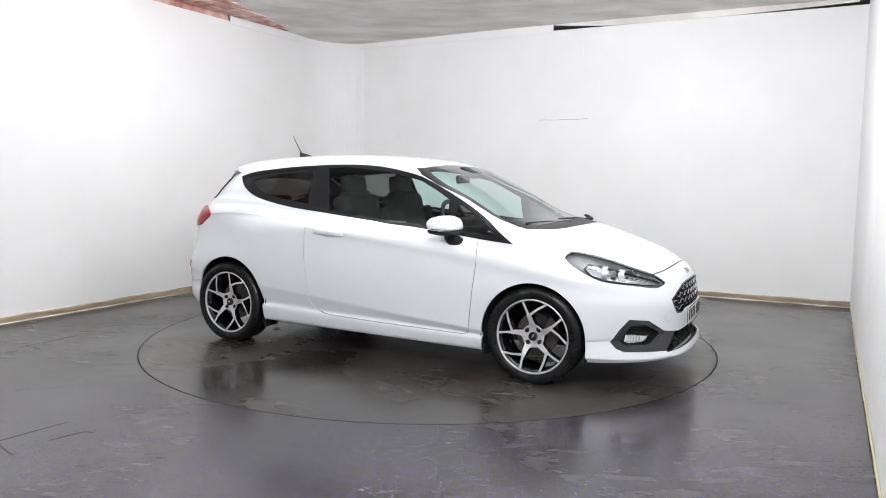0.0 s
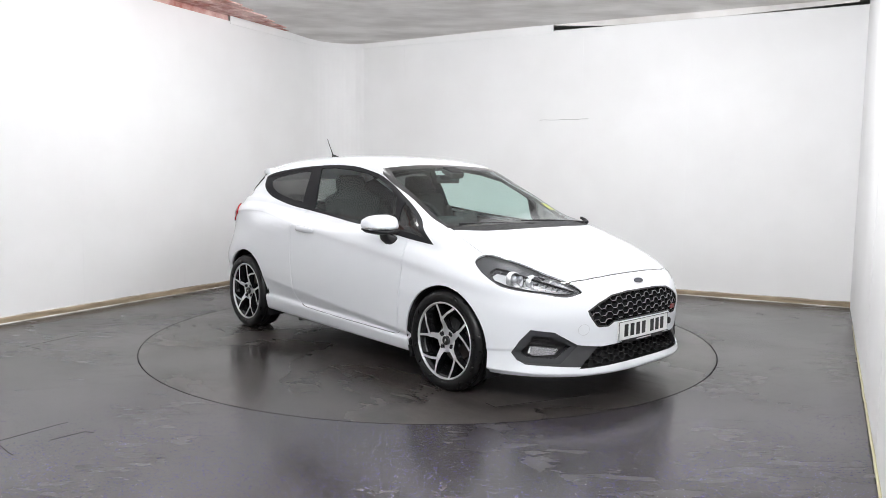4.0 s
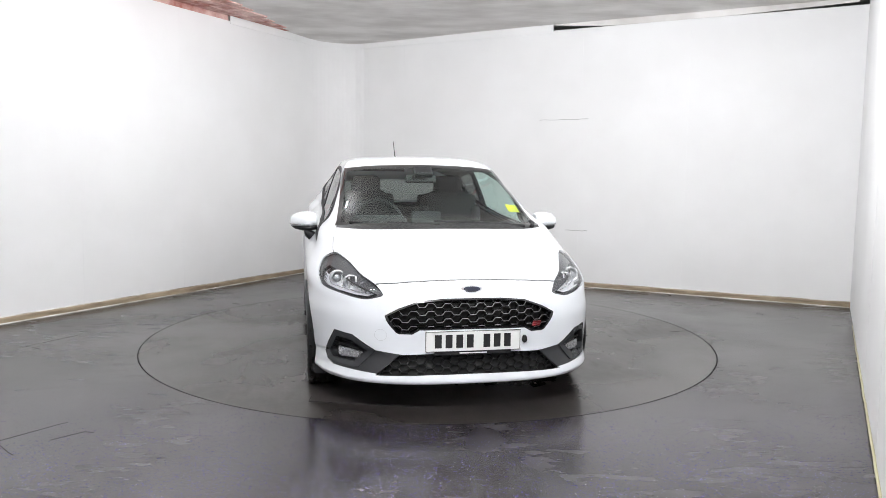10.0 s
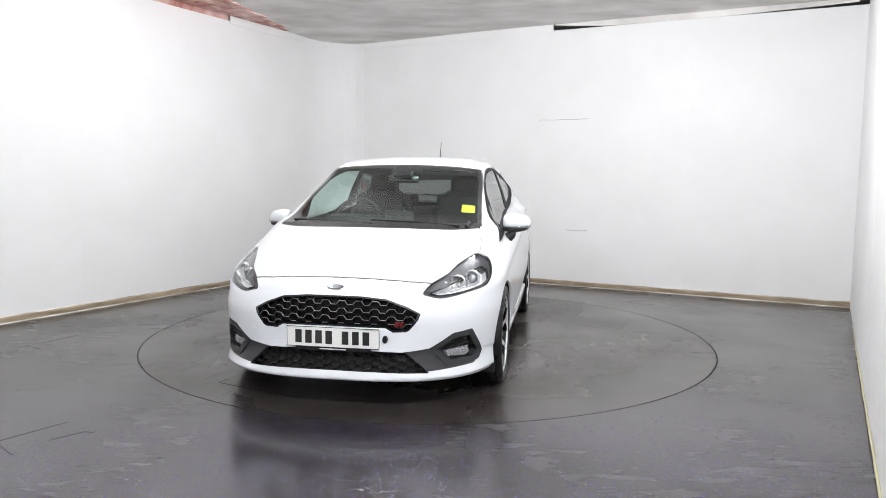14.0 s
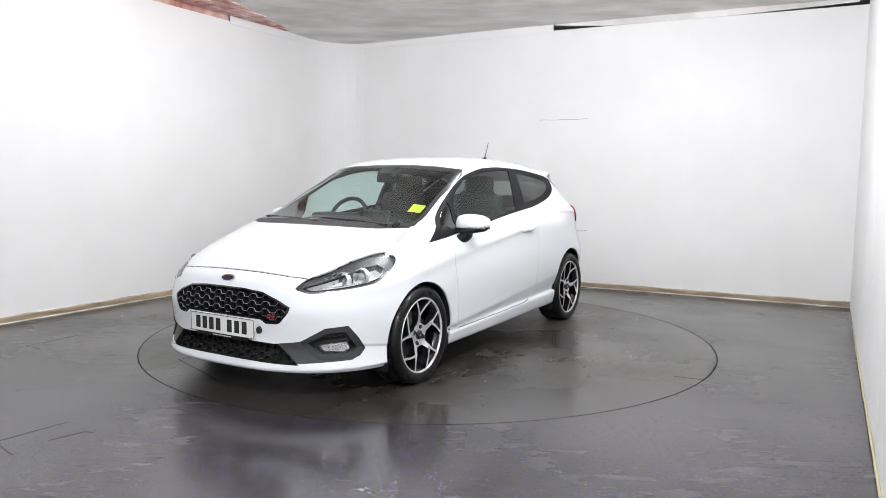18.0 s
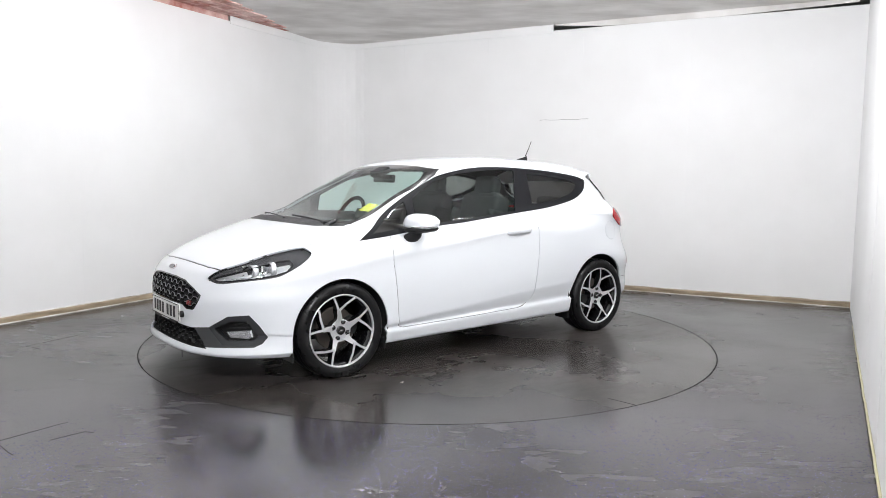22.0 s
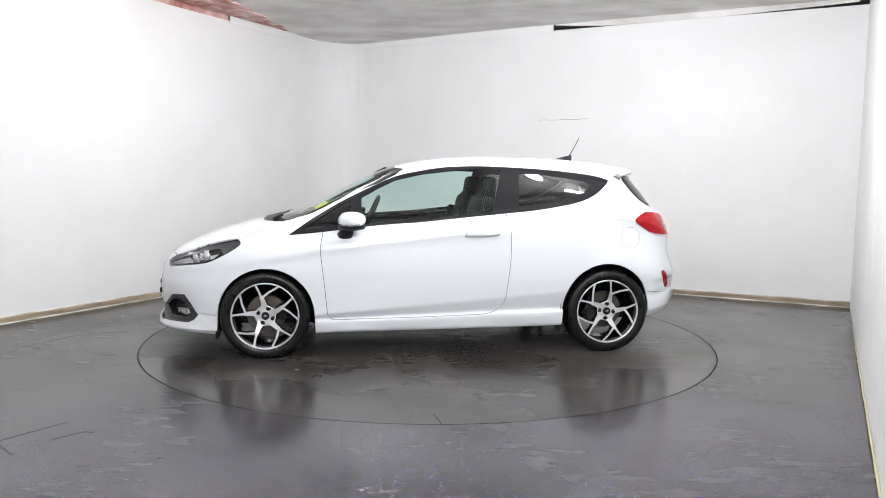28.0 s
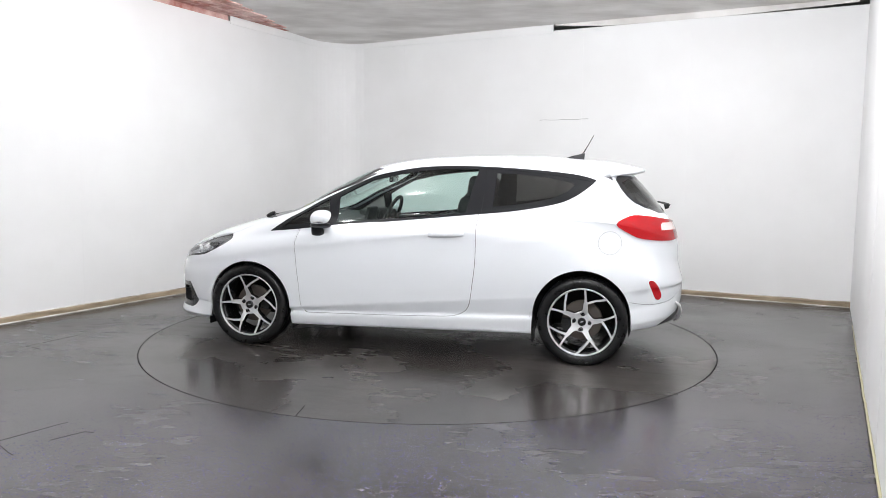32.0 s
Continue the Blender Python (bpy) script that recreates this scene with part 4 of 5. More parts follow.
for wx, ws_, wr in ((1.2465, 1, 0), (-1.2465, 1, -164), (1.2465, -1, 73), (-1.2465, -1, -19)):
    wheel(wx, ws_, wr)


def arch_liner(x, z, s):
    bm = bmesh.new()
    n, r = 24, .352
    rows = []
    for i in range(n + 1):
        a = math.pi * (-.12 + 1.24 * i / n)
        rows.append([bm.verts.new((x + rr * math.cos(a), s * y, z + rr * math.sin(a))) for rr, y in ((r, .845 - .11 * max(0, math.cos(a) * (1 if x > 0 else -1))), (r, .50), (.05, .50))])
    for r0, r1 in zip(rows, rows[1:]):
        for j in range(2):
            bm.faces.new((r0[j], r0[j + 1], r1[j + 1], r1[j]))
    part("wheel_arch_liner", bm, DARK, CAR, "black wheel arch liner")


for s in (1, -1):
    arch_liner(1.24, .302, s)
    arch_liner(-1.238, .322, s)

bm = bmesh.new()
box(bm, -1.55, 1.75, -.50, .50, .185, .215)
box(bm, -.90, .90, -.79, .79, .195, .225)
box(bm, 1.50, 1.98, -.45, .45, .16, .20)
box(bm, -1.78, -1.50, -.45, .45, .26, .30)
part("underbody", bm, DARK, CAR, "dark floor pan")


def tube(bm, pts, radii, n=8):
    rows = []
    for i, p in enumerate(pts):
        d = (Vector(pts[min(i + 1, len(pts) - 1)]) - Vector(pts[max(i - 1, 0)])).normalized()
        a = d.orthogonal().normalized()
        b = d.cross(a)
        rows.append([bm.verts.new(Vector(p) + (a * math.cos(2 * math.pi * k / n) + b * math.sin(2 * math.pi * k / n)) * radii[i]) for k in range(n)])
    for r0, r1 in zip(rows, rows[1:]):
        for j in range(n):
            bm.faces.new((r0[j], r0[(j + 1) % n], r1[(j + 1) % n], r1[j]))
    bm.faces.new(rows[0])
    bm.faces.new(rows[-1])
    bmesh.ops.recalc_face_normals(bm, faces=bm.faces[:])


# ---- front details ----
class Nose:
    """Looks up the nose's surface by a ray from ahead."""
    def __init__(self):
        from_shell = [tuple(v) for row in GRID for v in row]
        c = GRID.shape[1]
        quads = [(i * c + j, (i + 1) * c + j, (i + 1) * c + j + 1, i * c + j + 1) for i in range(GRID.shape[0] - 1) for j in range(c - 1)]
        bm = bmesh.new()
        vs = [bm.verts.new(p) for p in from_shell]
        for q in quads:
            bm.faces.new([vs[k] for k in q])
        self.tree = BVHTree.FromBMesh(bm)
        bm.free()

    def front(self, y, z):
        hit = self.tree.ray_cast(Vector((4, max(abs(y), 1e-4), z)), Vector((-1, 0, 0)))
        return hit[0].x

    def side(self, x, z):
        return self.tree.ray_cast(Vector((x, 3, z)), Vector((0, -1, 0)))[0].y

    def top(self, x, y):
        return self.tree.ray_cast(Vector((x, max(abs(y), 1e-4), 4)), Vector((0, 0, -1)))[0].z


from mathutils.bvhtree import BVHTree
NOSE = Nose()


def slat(bm, a, b, thick, x0, x1):
    """A bar of the honeycomb between two points (y, z) of the nose."""
    d = Vector((b[0] - a[0], b[1] - a[1])).normalized()
    n = Vector((-d.y, d.x)) * thick / 2
    rows = []
    for p in (a, b):
        f = NOSE.front(*p)
        rows.append([bm.verts.new((f + dx, p[0] + n.x * k, p[1] + n.y * k)) for dx, k in ((x0, .55), (x0, -.55), (x1, -1), (x1, 1))])
    for j in range(4):
        bm.faces.new((rows[0][j], rows[0][(j + 1) % 4], rows[1][(j + 1) % 4], rows[1][j]))


def honeycomb(poly, name, px, pz, x0, x1, thick, z_off, label, edge, plastic):
    """Flat-topped cells: columns px apart, cells pz high, with strips coloured as caught light on every wavy row."""
    bm = bmesh.new()
    lit = bmesh.new()
    hw = px * 2 / 3

    def ok(u, w):
        return inside(poly, abs(u), w)
    for c in range(-12, 13):
        for r in range(0, 12):
            cy, cz = c * px, z_off + r * pz + (pz / 2 if c % 2 else 0)
            hexa = [(cy - hw / 2, cz + pz / 2), (cy + hw / 2, cz + pz / 2), (cy + hw, cz), (cy + hw / 2, cz - pz / 2)]
            for k, (a, b) in enumerate(zip(hexa, hexa[1:])):
                ins = [ok(*a), ok(*b)]
                wave = all(ins) and (k == 0 or k == (2 if c % 2 == 0 else 1))
                # thin strip that puts the edge's glint into the colour
                if wave:
                    slat(lit, (a[0], a[1] + .0008), (b[0], b[1] + .0008), .0026, x0 + .0015, x0 - .004)
                if all(ins):
                    slat(bm, a, b, thick, x0, x1)
                elif any(ins):
                    lo, hi = (a, b) if ins[0] else (b, a)
                    for _ in range(10):
                        mid = ((lo[0] + hi[0]) / 2, (lo[1] + hi[1]) / 2)
                        if abs(mid[0] - lo[0]) + abs(mid[1] - lo[1]) < 1e-4:
                            break
                        if ok(*mid):
                            lo = mid
                        else:
                            hi = mid
                    start = a if ins[0] else b
                    if abs(lo[0] - start[0]) + abs(lo[1] - start[1]) > .003:
                        slat(bm, start, lo, thick, x0, x1)
    bmesh.ops.recalc_face_normals(bm, faces=bm.faces[:])
    mesh = part(name, bm, plastic, FRONT_BUMPER, label)
    bmesh.ops.recalc_face_normals(lit, faces=lit.faces[:])
    part("grille_edge", lit, edge, mesh, "strips coloured as light caught on the honeycomb rows")


honeycomb([(max(u, 0) if u > 0 else -.05, w) for u, w in GRILLE_IN], "grille_mesh", .0455, .0395, -.008, -.045, .0044, .452, "gloss black honeycomb grille", GRILLE_GLINT, GRILLE_PLASTIC)
honeycomb(LOW, "lower_grille_mesh", .0455, .0395, -.035, -.058, .0044, .218, "black honeycomb lower grille", LOWER_GLINT, BLACK)


def number_plate():
    bm = bmesh.new()
    n = 12
    for i in range(n):
        y0, y1 = -.26 + .52 * i / n, -.26 + .52 * (i + 1) / n
        xs = [2.088 - .12 * y * y for y in (y0, y1)]
        v = [bm.verts.new(p) for p in ((xs[0], y0, .358), (xs[1], y1, .358), (xs[1], y1, .468), (xs[0], y0, .468),
                                       (xs[0] - .012, y0, .358), (xs[1] - .012, y1, .358), (xs[1] - .012, y1, .468), (xs[0] - .012, y0, .468))]
        for f in ((0, 1, 2, 3), (3, 2, 6, 7), (1, 0, 4, 5)):
            bm.faces.new([v[k] for k in f])
        if i == 0:
            bm.faces.new([v[k] for k in (0, 3, 7, 4)])
        if i == n - 1:
            bm.faces.new([v[k] for k in (2, 1, 5, 6)])
    bmesh.ops.remove_doubles(bm, verts=bm.verts[:], dist=1e-5)
    plate = part("number_plate", bm, PLATE, FRONT_BUMPER, "white front number plate with black bars")

    def bar_(y0, y1, z0, z1, mat, name, proud=.0012):
        b = bmesh.new()
        box(b, 0, proud + .004, y0, y1, z0, z1)
        bmesh.ops.translate(b, vec=(2.088 - .12 * ((y0 + y1) / 2) ** 2 - .004, 0, 0), verts=b.verts[:])
        part(name, b, mat, plate)
    for k in range(7):
        c = -.192 + .0575 * k + (.034 if k > 3 else 0)
        bar_(c - .0185, c + .0185, .377, .449, INK, "plate_character")
    bar_(-.26, .26, .3580, .3605, INK, "plate_edge")
    bar_(-.26, .26, .4655, .4680, INK, "plate_edge")
    bar_(.2575, .26, .3605, .4655, INK, "plate_edge")
    bar_(-.26, -.2575, .3605, .4655, INK, "plate_edge")
    b = bmesh.new()
    box(b, 2.06, 2.079, -.21, .21, .338, .358)
    holder = part("plate_holder", b, BLACK, FRONT_BUMPER, "black plate holder strip")
    b = bmesh.new()
    box(b, 2.0785, 2.0805, -.075, .075, .344, .350)
    part("holder_text", b, PLATE, holder)


number_plate()


def oval(name, y, z, ry, rz, thick, mat, parent, lift, tilt=0, label="", n=28):
    bm = bmesh.new()
    x = NOSE.front(y, z) + lift
    prof = ((1.0, -thick), (1.0, 0), (.86, thick * .5))
    rows = [[bm.verts.new((x + dx, y + ry * k * math.cos(2 * math.pi * i / n), z + rz * k * math.sin(2 * math.pi * i / n))) for k, dx in prof] for i in range(n)]
    for i in range(n):
        a, b = rows[i], rows[(i + 1) % n]
        for j in range(2):
            bm.faces.new((a[j], b[j], b[j + 1], a[j + 1]))
    bm.faces.new([r[2] for r in rows])
    bmesh.ops.rotate(bm, cent=(x, y, z), matrix=Matrix.Rotation(radians(tilt), 3, "Y"), verts=bm.verts[:])
    bmesh.ops.recalc_face_normals(bm, faces=bm.faces[:])
    return part(name, bm, mat, parent, label, False)


badge = oval("badge", 0, .684, .058, .0235, .008, CHROME, FRONT_BUMPER, .006, -42, "blue oval badge with chrome edge")
oval("badge_enamel", 0, .684, .047, .0165, .003, BLUE, badge, .0125, -42)
oval("parking_sensor", .2885, .411, .014, .021, .014, BLACK, FRONT_BUMPER, .012)
bm = bmesh.new()
ring = [(-.49 + .031 * math.cos(2 * math.pi * k / 32), .442 + .031 * math.sin(2 * math.pi * k / 32)) for k in range(33)]
tube(bm, [(NOSE.front(y, z) + .0002, y, z) for y, z in ring], [.0011] * 33, 6)
part("tow_eye_cover", bm, TOW_SEAM, FRONT_BUMPER, "round tow eye cover's seam")

bm = bmesh.new()
for k, (dy, w) in enumerate(((0, .022), (.027, .018))):
    for dz in (-.009, 0, .009):
        y = .338 + dy + dz * .35
        xx = NOSE.front(y, .492) - .003
        box(bm, xx - .006, xx + .003, y, y + w, .492 + dz - .0035, .492 + dz + .0035)
part("grille_badge", bm, EMBLEM, FRONT_BUMPER, "small red bar emblem")


# ---- lamps ----
def ball(bm, c, r, sx=1, n=16):
    bmesh.ops.create_uvsphere(bm, u_segments=n, v_segments=n // 2, radius=r,
                              matrix=Matrix.Translation(c) @ Matrix.Diagonal((sx, 1, 1, 1)))


def dish(bm, c, r0, r1, depth, n=28, sq=1.0):
    """A round reflector that opens ahead, with a bright lip."""
    rows = []
    for i in range(n):
        a = 2 * math.pi * i / n
        rows.append([bm.verts.new((c[0] + dx, c[1] + r * math.cos(a) * sq, c[2] + r * math.sin(a)))
                     for r, dx in ((r0, -depth), (r1 * .7, -depth * .55), (r1, 0), (r1 + .004, 0), (r1 + .004, -depth * .8))])
    for i in range(n):
        a, b = rows[i], rows[(i + 1) % n]
        for j in range(4):
            bm.faces.new((a[j], b[j], b[j + 1], a[j + 1]))
    bm.faces.new([r[0] for r in rows])


def lamp_details():
    lamps = [o for o in CAR.children if o.name.split(".")[0] == "headlight"]
    for ob, s in zip(lamps, (1, -1)):
        bm = bmesh.new()
        dish(bm, (1.672, s * .700, .705), .022, .041, .04)
        part("projector_bowl", bm, REFLECTOR, ob, "", True)
        bm = bmesh.new()
        ball(bm, (1.660, s * .700, .705), .024)
        part("projector_lens", bm, PROJECTOR, ob, "", True)
        bm = bmesh.new()
        dish(bm, (1.760, s * .628, .693), .012, .034, .045, sq=1.2)
        part("reflector_bowl", bm, REFLECTOR, ob, "", True)
        bm = bmesh.new()
        dish(bm, (1.828, s * .560, .678), .008, .021, .03, sq=1.2)
        part("indicator_bowl", bm, REFLECTOR, ob, "", True)
        bm = bmesh.new()
        ball(bm, (1.815, s * .560, .678), .009)
        part("indicator_bulb", bm, AMBER, ob, "amber indicator bulb", True)
        bm = bmesh.new()
        pts = [(1.62, .752, .672), (1.72, .706, .661), (1.82, .640, .652), (1.90, .560, .644), (1.93, .500, .655), (1.895, .497, .686), (1.80, .560, .716), (1.70, .600, .738), (1.60, .640, .762)]
        pts = [tuple(q) for q in catmull(pts, 3)]
        rows = [[bm.verts.new((x - .03 + dx, s * (y - .012), z + dz)) for dx, dz in ((0, .004), (.006, 0), (0, -.004), (-.012, 0))] for x, y, z in pts]
        for r0, r1 in zip(rows, rows[1:]):
            for j in range(4):
                bm.faces.new((r0[j], r0[(j + 1) % 4], r1[(j + 1) % 4], r1[j]))
        part("light_guide", bm, CHROME, ob, "bright light guide", True)
        bm = bmesh.new()
        for k in range(3):
            x = 1.70 + .045 * k
            y = .676 - .036 * k
            box(bm, x - .05, x + .012, -.005, .005, .664, .728, pose(0, s * y, 0))
        part("lamp_fin", bm, CHROME, ob)
    for s in (1, -1):
        bm = bmesh.new()
        pts = [(-.098, .016), (-.03, .024), (.066, .032), (.076, -.010), (.05, -.026), (-.075, -.020)]
        x0, y0, z0 = 1.853, .668, .312
        ax, ay = Vector((-math.sin(radians(42)), math.cos(radians(42)), 0)), Vector((math.cos(radians(42)), math.sin(radians(42)), 0))
        rows = []
        for k, dx in ((1.0, -.06), (1.0, -.028), (.88, -.022)):
            rows.append([bm.verts.new((lambda q: (q.x, s * q.y, q.z))(Vector((x0, y0, z0)) + ax * u * k + ay * dx + Vector((0, 0, w * k)))) for u, w in pts])
        for r0, r1 in zip(rows, rows[1:]):
            for j in range(6):
                bm.faces.new((r0[j], r0[(j + 1) % 6], r1[(j + 1) % 6], r1[j]))
        bm.faces.new(rows[-1])
        bmesh.ops.recalc_face_normals(bm, faces=bm.faces[:])
        fog = part("fog_lamp", bm, FOGLENS, FRONT_BUMPER, "clear ribbed fog lamp")
        bm = bmesh.new()
        for k in range(6):
            q = Vector((x0, y0, z0)) + ax * (-.055 + .02 * k) + ay * -.026
            box(bm, -.001, .006, -.003, .003, -.016, .018, Matrix.Translation((q.x, s * q.y, q.z)) @ Matrix.Rotation(s * radians(42), 4, "Z"))
        part("fog_lamp_rib", bm, CHROME, fog)
        for k, (w0, u0, u1) in enumerate(((.050, -.075, .062), (.076, -.045, .048))):
            bm = bmesh.new()
            p, q = (Vector((x0, y0, z0 + w0)) + ax * u + ay * -.018 for u in (u0, u1))
            tube(bm, [(p.x, s * p.y, p.z - .012), (q.x, s * q.y, q.z)], [.005, .005], 6)
            part("recess_louvre", bm, BLACK, FRONT_BUMPER, "black louvre over the fog lamp")


lamp_details()


# ---- mirrors, handles, wipers, aerial, spoiler ----
def blob(bm, rings, n=20, power=2.6):
    """A closed rounded body through rings (centre, half size across, half size up) along y."""
    rows = []
    for (cx, cy, cz), a, b in rings:
        row = []
        for i in range(n):
            t = 2 * math.pi * i / n
            c, s = math.cos(t), math.sin(t)
            row.append(bm.verts.new((cx + a * math.copysign(abs(c) ** (2 / power), c), cy, cz + b * math.copysign(abs(s) ** (2 / power), s))))
        rows.append(row)
    for r0, r1 in zip(rows, rows[1:]):
        for j in range(n):
            bm.faces.new((r0[j], r0[(j + 1) % n], r1[(j + 1) % n], r1[j]))
    bm.faces.new(rows[0])
    bm.faces.new(rows[-1])
    bmesh.ops.recalc_face_normals(bm, faces=bm.faces[:])


def mirror(s, door):
    bm = bmesh.new()
    blob(bm, [((.70, s * .788, 1.000), .030, .030), ((.695, s * .795, 1.002), .048, .043), ((.680, s * .83, 1.005), .070, .050), ((.660, s * .88, 1.003), .080, .051),
              ((.640, s * .93, .998), .076, .046), ((.618, s * .962, .990), .058, .035), ((.600, s * .974, .984), .030, .018)])
    for v in bm.verts:
        v.co.x += (v.co.z - 1.0) * -.35
    bmesh.ops.translate(bm, vec=(-.010, 0, -.020), verts=bm.verts[:])
    head = part("mirror_head", bm, PAINT, door, "white mirror cap", True)
    bm = bmesh.new()
    blob(bm, [((.69, s * .79, .950), .052, .018), ((.675, s * .84, .944), .078, .022), ((.655, s * .89, .944), .083, .021), ((.632, s * .94, .950), .071, .016), ((.606, s * .968, .960), .034, .007)])
    bmesh.ops.translate(bm, vec=(-.010, 0, -.020), verts=bm.verts[:])
    part("mirror_skirt", bm, BLACK, head, "black lower mirror shell", True)
    bm = bmesh.new()
    blob(bm, [((.715, s * .690, .880), .052, .030), ((.715, s * .755, .880), .055, .034), ((.708, s * .80, .884), .054, .036), ((.700, s * .835, .897), .050, .040), ((.690, s * .87, .925), .046, .036), ((.69, s * .88, .945), .040, .02)])
    bmesh.ops.translate(bm, vec=(-.010, 0, -.026), verts=bm.verts[:])
    part("mirror_foot", bm, BLACK, head, "black mirror foot", True)
    bm = bmesh.new()
    blob(bm, [((.700, s * .872, .966), .040, .006), ((.684, s * .92, .968), .042, .0075), ((.655, s * .958, .970), .038, .0075), ((.620, s * .976, .972), .020, .006)])
    bmesh.ops.translate(bm, vec=(-.010, 0, -.020), verts=bm.verts[:])
    part("indicator_strip", bm, FOGLENS, head, "clear indicator strip", True)


def handle(s, door):
    bm = bmesh.new()
    rows = []
    for k in range(13):
        t = k / 12
        x = -.158 - .262 * t
        z = .876 + .012 * t + .004 * math.sin(math.pi * t)
        y = NOSE.side(x, z)
        out = .031 * math.sin(math.pi * t) ** .40 + .001
        h = .012 + .011 * math.sin(math.pi * t) ** .5
        rows.append([bm.verts.new((x, s * (y + a * out - .003), z + b * h)) for a, b in
                     ((.2, -.9), (.75, -1), (1, -.5), (1, .4), (.8, .9), (.3, 1), (.1, .3))])
    for r0, r1 in zip(rows, rows[1:]):
        for j in range(7):
            bm.faces.new((r0[j], r0[(j + 1) % 7], r1[(j + 1) % 7], r1[j]))
    bm.faces.new(rows[0])
    bm.faces.new(rows[-1])
    bmesh.ops.recalc_face_normals(bm, faces=bm.faces[:])
    part("door_handle", bm, PAINT, door, "white pull handle", True)


for side, s in (("left", 1), ("right", -1)):
    mirror(s, DOORS[side])
    handle(s, DOORS[side])


bm = bmesh.new()
rows = []
for k in range(9):
    t = k / 8
    x = -1.060 - .145 * t
    h = .046 * t ** .9 + .003
    w = .016 + .008 * math.sin(math.pi * t)
    z = NOSE.top(x, 0) + .002
    rows.append([bm.verts.new(p) for p in ((x, -w, z - .014), (x, -w * .55, z + h * .6), (x - .004, -w * .2, z + h), (x - .004, w * .2, z + h), (x, w * .55, z + h * .6), (x, w, z - .014))])
for r0, r1 in zip(rows, rows[1:]):
    for j in range(5):
        bm.faces.new((r0[j], r0[j + 1], r1[j + 1], r1[j]))
bm.faces.new(rows[-1])
bm.faces.new(rows[0])
bmesh.ops.recalc_face_normals(bm, faces=bm.faces[:])
aerial = part("aerial_base", bm, BLACK, CAR, "black roof aerial base", False)
bm = bmesh.new()
tube(bm, [(-1.176, -.005, 1.452), (-1.186, -.005, 1.470), (-1.203, -.006, 1.496), (-1.240, -.008, 1.560), (-1.272, -.010, 1.622)], [.0048, .0045, .0040, .0032, .0028])
part("aerial_rod", bm, BLACK, aerial, "black whip aerial")


def spoiler():
    bm = bmesh.new()
    rows = []
    n = 22
    for k in range(n + 1):
        y = -.565 + 1.13 * k / n
        q = abs(y) / .565
        xf = -1.34 + .04 * q * q
        xt = -1.672 + .23 * q ** 2.5
        zt = 1.358 - .034 * q * q
        zf = NOSE.top(xf, min(abs(y), .51)) + .004
        pts = []
        for t in (0, .25, .5, .75):
            x = xf + (xt - xf) * t
            pts.append((x, y, zf + (zt - zf) * t + .008 * math.sin(math.pi * t)))
        pts += [(xt + .006, y, zt + .002), (xt, y, zt - .008), (xt + .004, y, zt - .018), (xt + .12, y, zt - .052), (-1.46 + .02 * q, y, zt - .100), (xf - .02, y, zf - .06)]
        rows.append([bm.verts.new(p) for p in pts])
    m = len(rows[0])
    for r0, r1 in zip(rows, rows[1:]):
        for j in range(m):
            bm.faces.new((r0[j], r0[(j + 1) % m], r1[(j + 1) % m], r1[j]))
    bm.faces.new(rows[0])
    bm.faces.new(rows[-1])
    bmesh.ops.recalc_face_normals(bm, faces=bm.faces[:])
    part("roof_spoiler", bm, PAINT, CAR, "white roof spoiler", True)


spoiler()


def wiper(pts, name="wiper"):
    bm = bmesh.new()
    tube(bm, [(x - .02, y, z + .002) for x, y, z in pts], [.010, .008, .007, .006][:len(pts)], 6)
    arm = part(name, bm, BLACK, CAR, "black wiper arm")
    bm = bmesh.new()
    a, b = Vector(pts[1]) - Vector((.02, 0, .010)), Vector(pts[-1]) - Vector((.02, 0, .010))
    d = (b - a) * .25
    tube(bm, [tuple(a - d + Vector((0, 0, .012))), tuple((a + b) / 2 + Vector((.004, 0, .016))), tuple(b + d + Vector((0, 0, .012)))], [.006, .009, .006], 6)
    part("wiper_blade", bm, BLACK, arm)


wiper([(1.225, .55, .968), (1.195, .44, .975), (1.18, .25, .984), (1.165, .05, .990)])
wiper([(1.235, -.02, .972), (1.205, -.12, .976), (1.18, -.32, .982), (1.135, -.50, .985)])
bm = bmesh.new()
tube(bm, [(1.20, .60, .966), (1.165, .615, .985), (1.14, .60, 1.0)], [.016, .014, .008], 8)
part("wiper_pivot", bm, BLACK, CAR)


# ---- cabin ----
def rounded(name, mat, parent, c, size, m=None, label="", bev=.03):
    bm = bmesh.new()
    x, y, z = c
    a, b, h = size
    box(bm, -a / 2, a / 2, -b / 2, b / 2, -h / 2, h / 2)
    bmesh.ops.bevel(bm, geom=bm.edges[:], offset=bev, segments=3, affect="EDGES", profile=.6)
    bmesh.ops.transform(bm, matrix=pose(x, y, z) @ (m or Matrix()), verts=bm.verts[:])
    return part(name, bm, mat, parent, label, True)


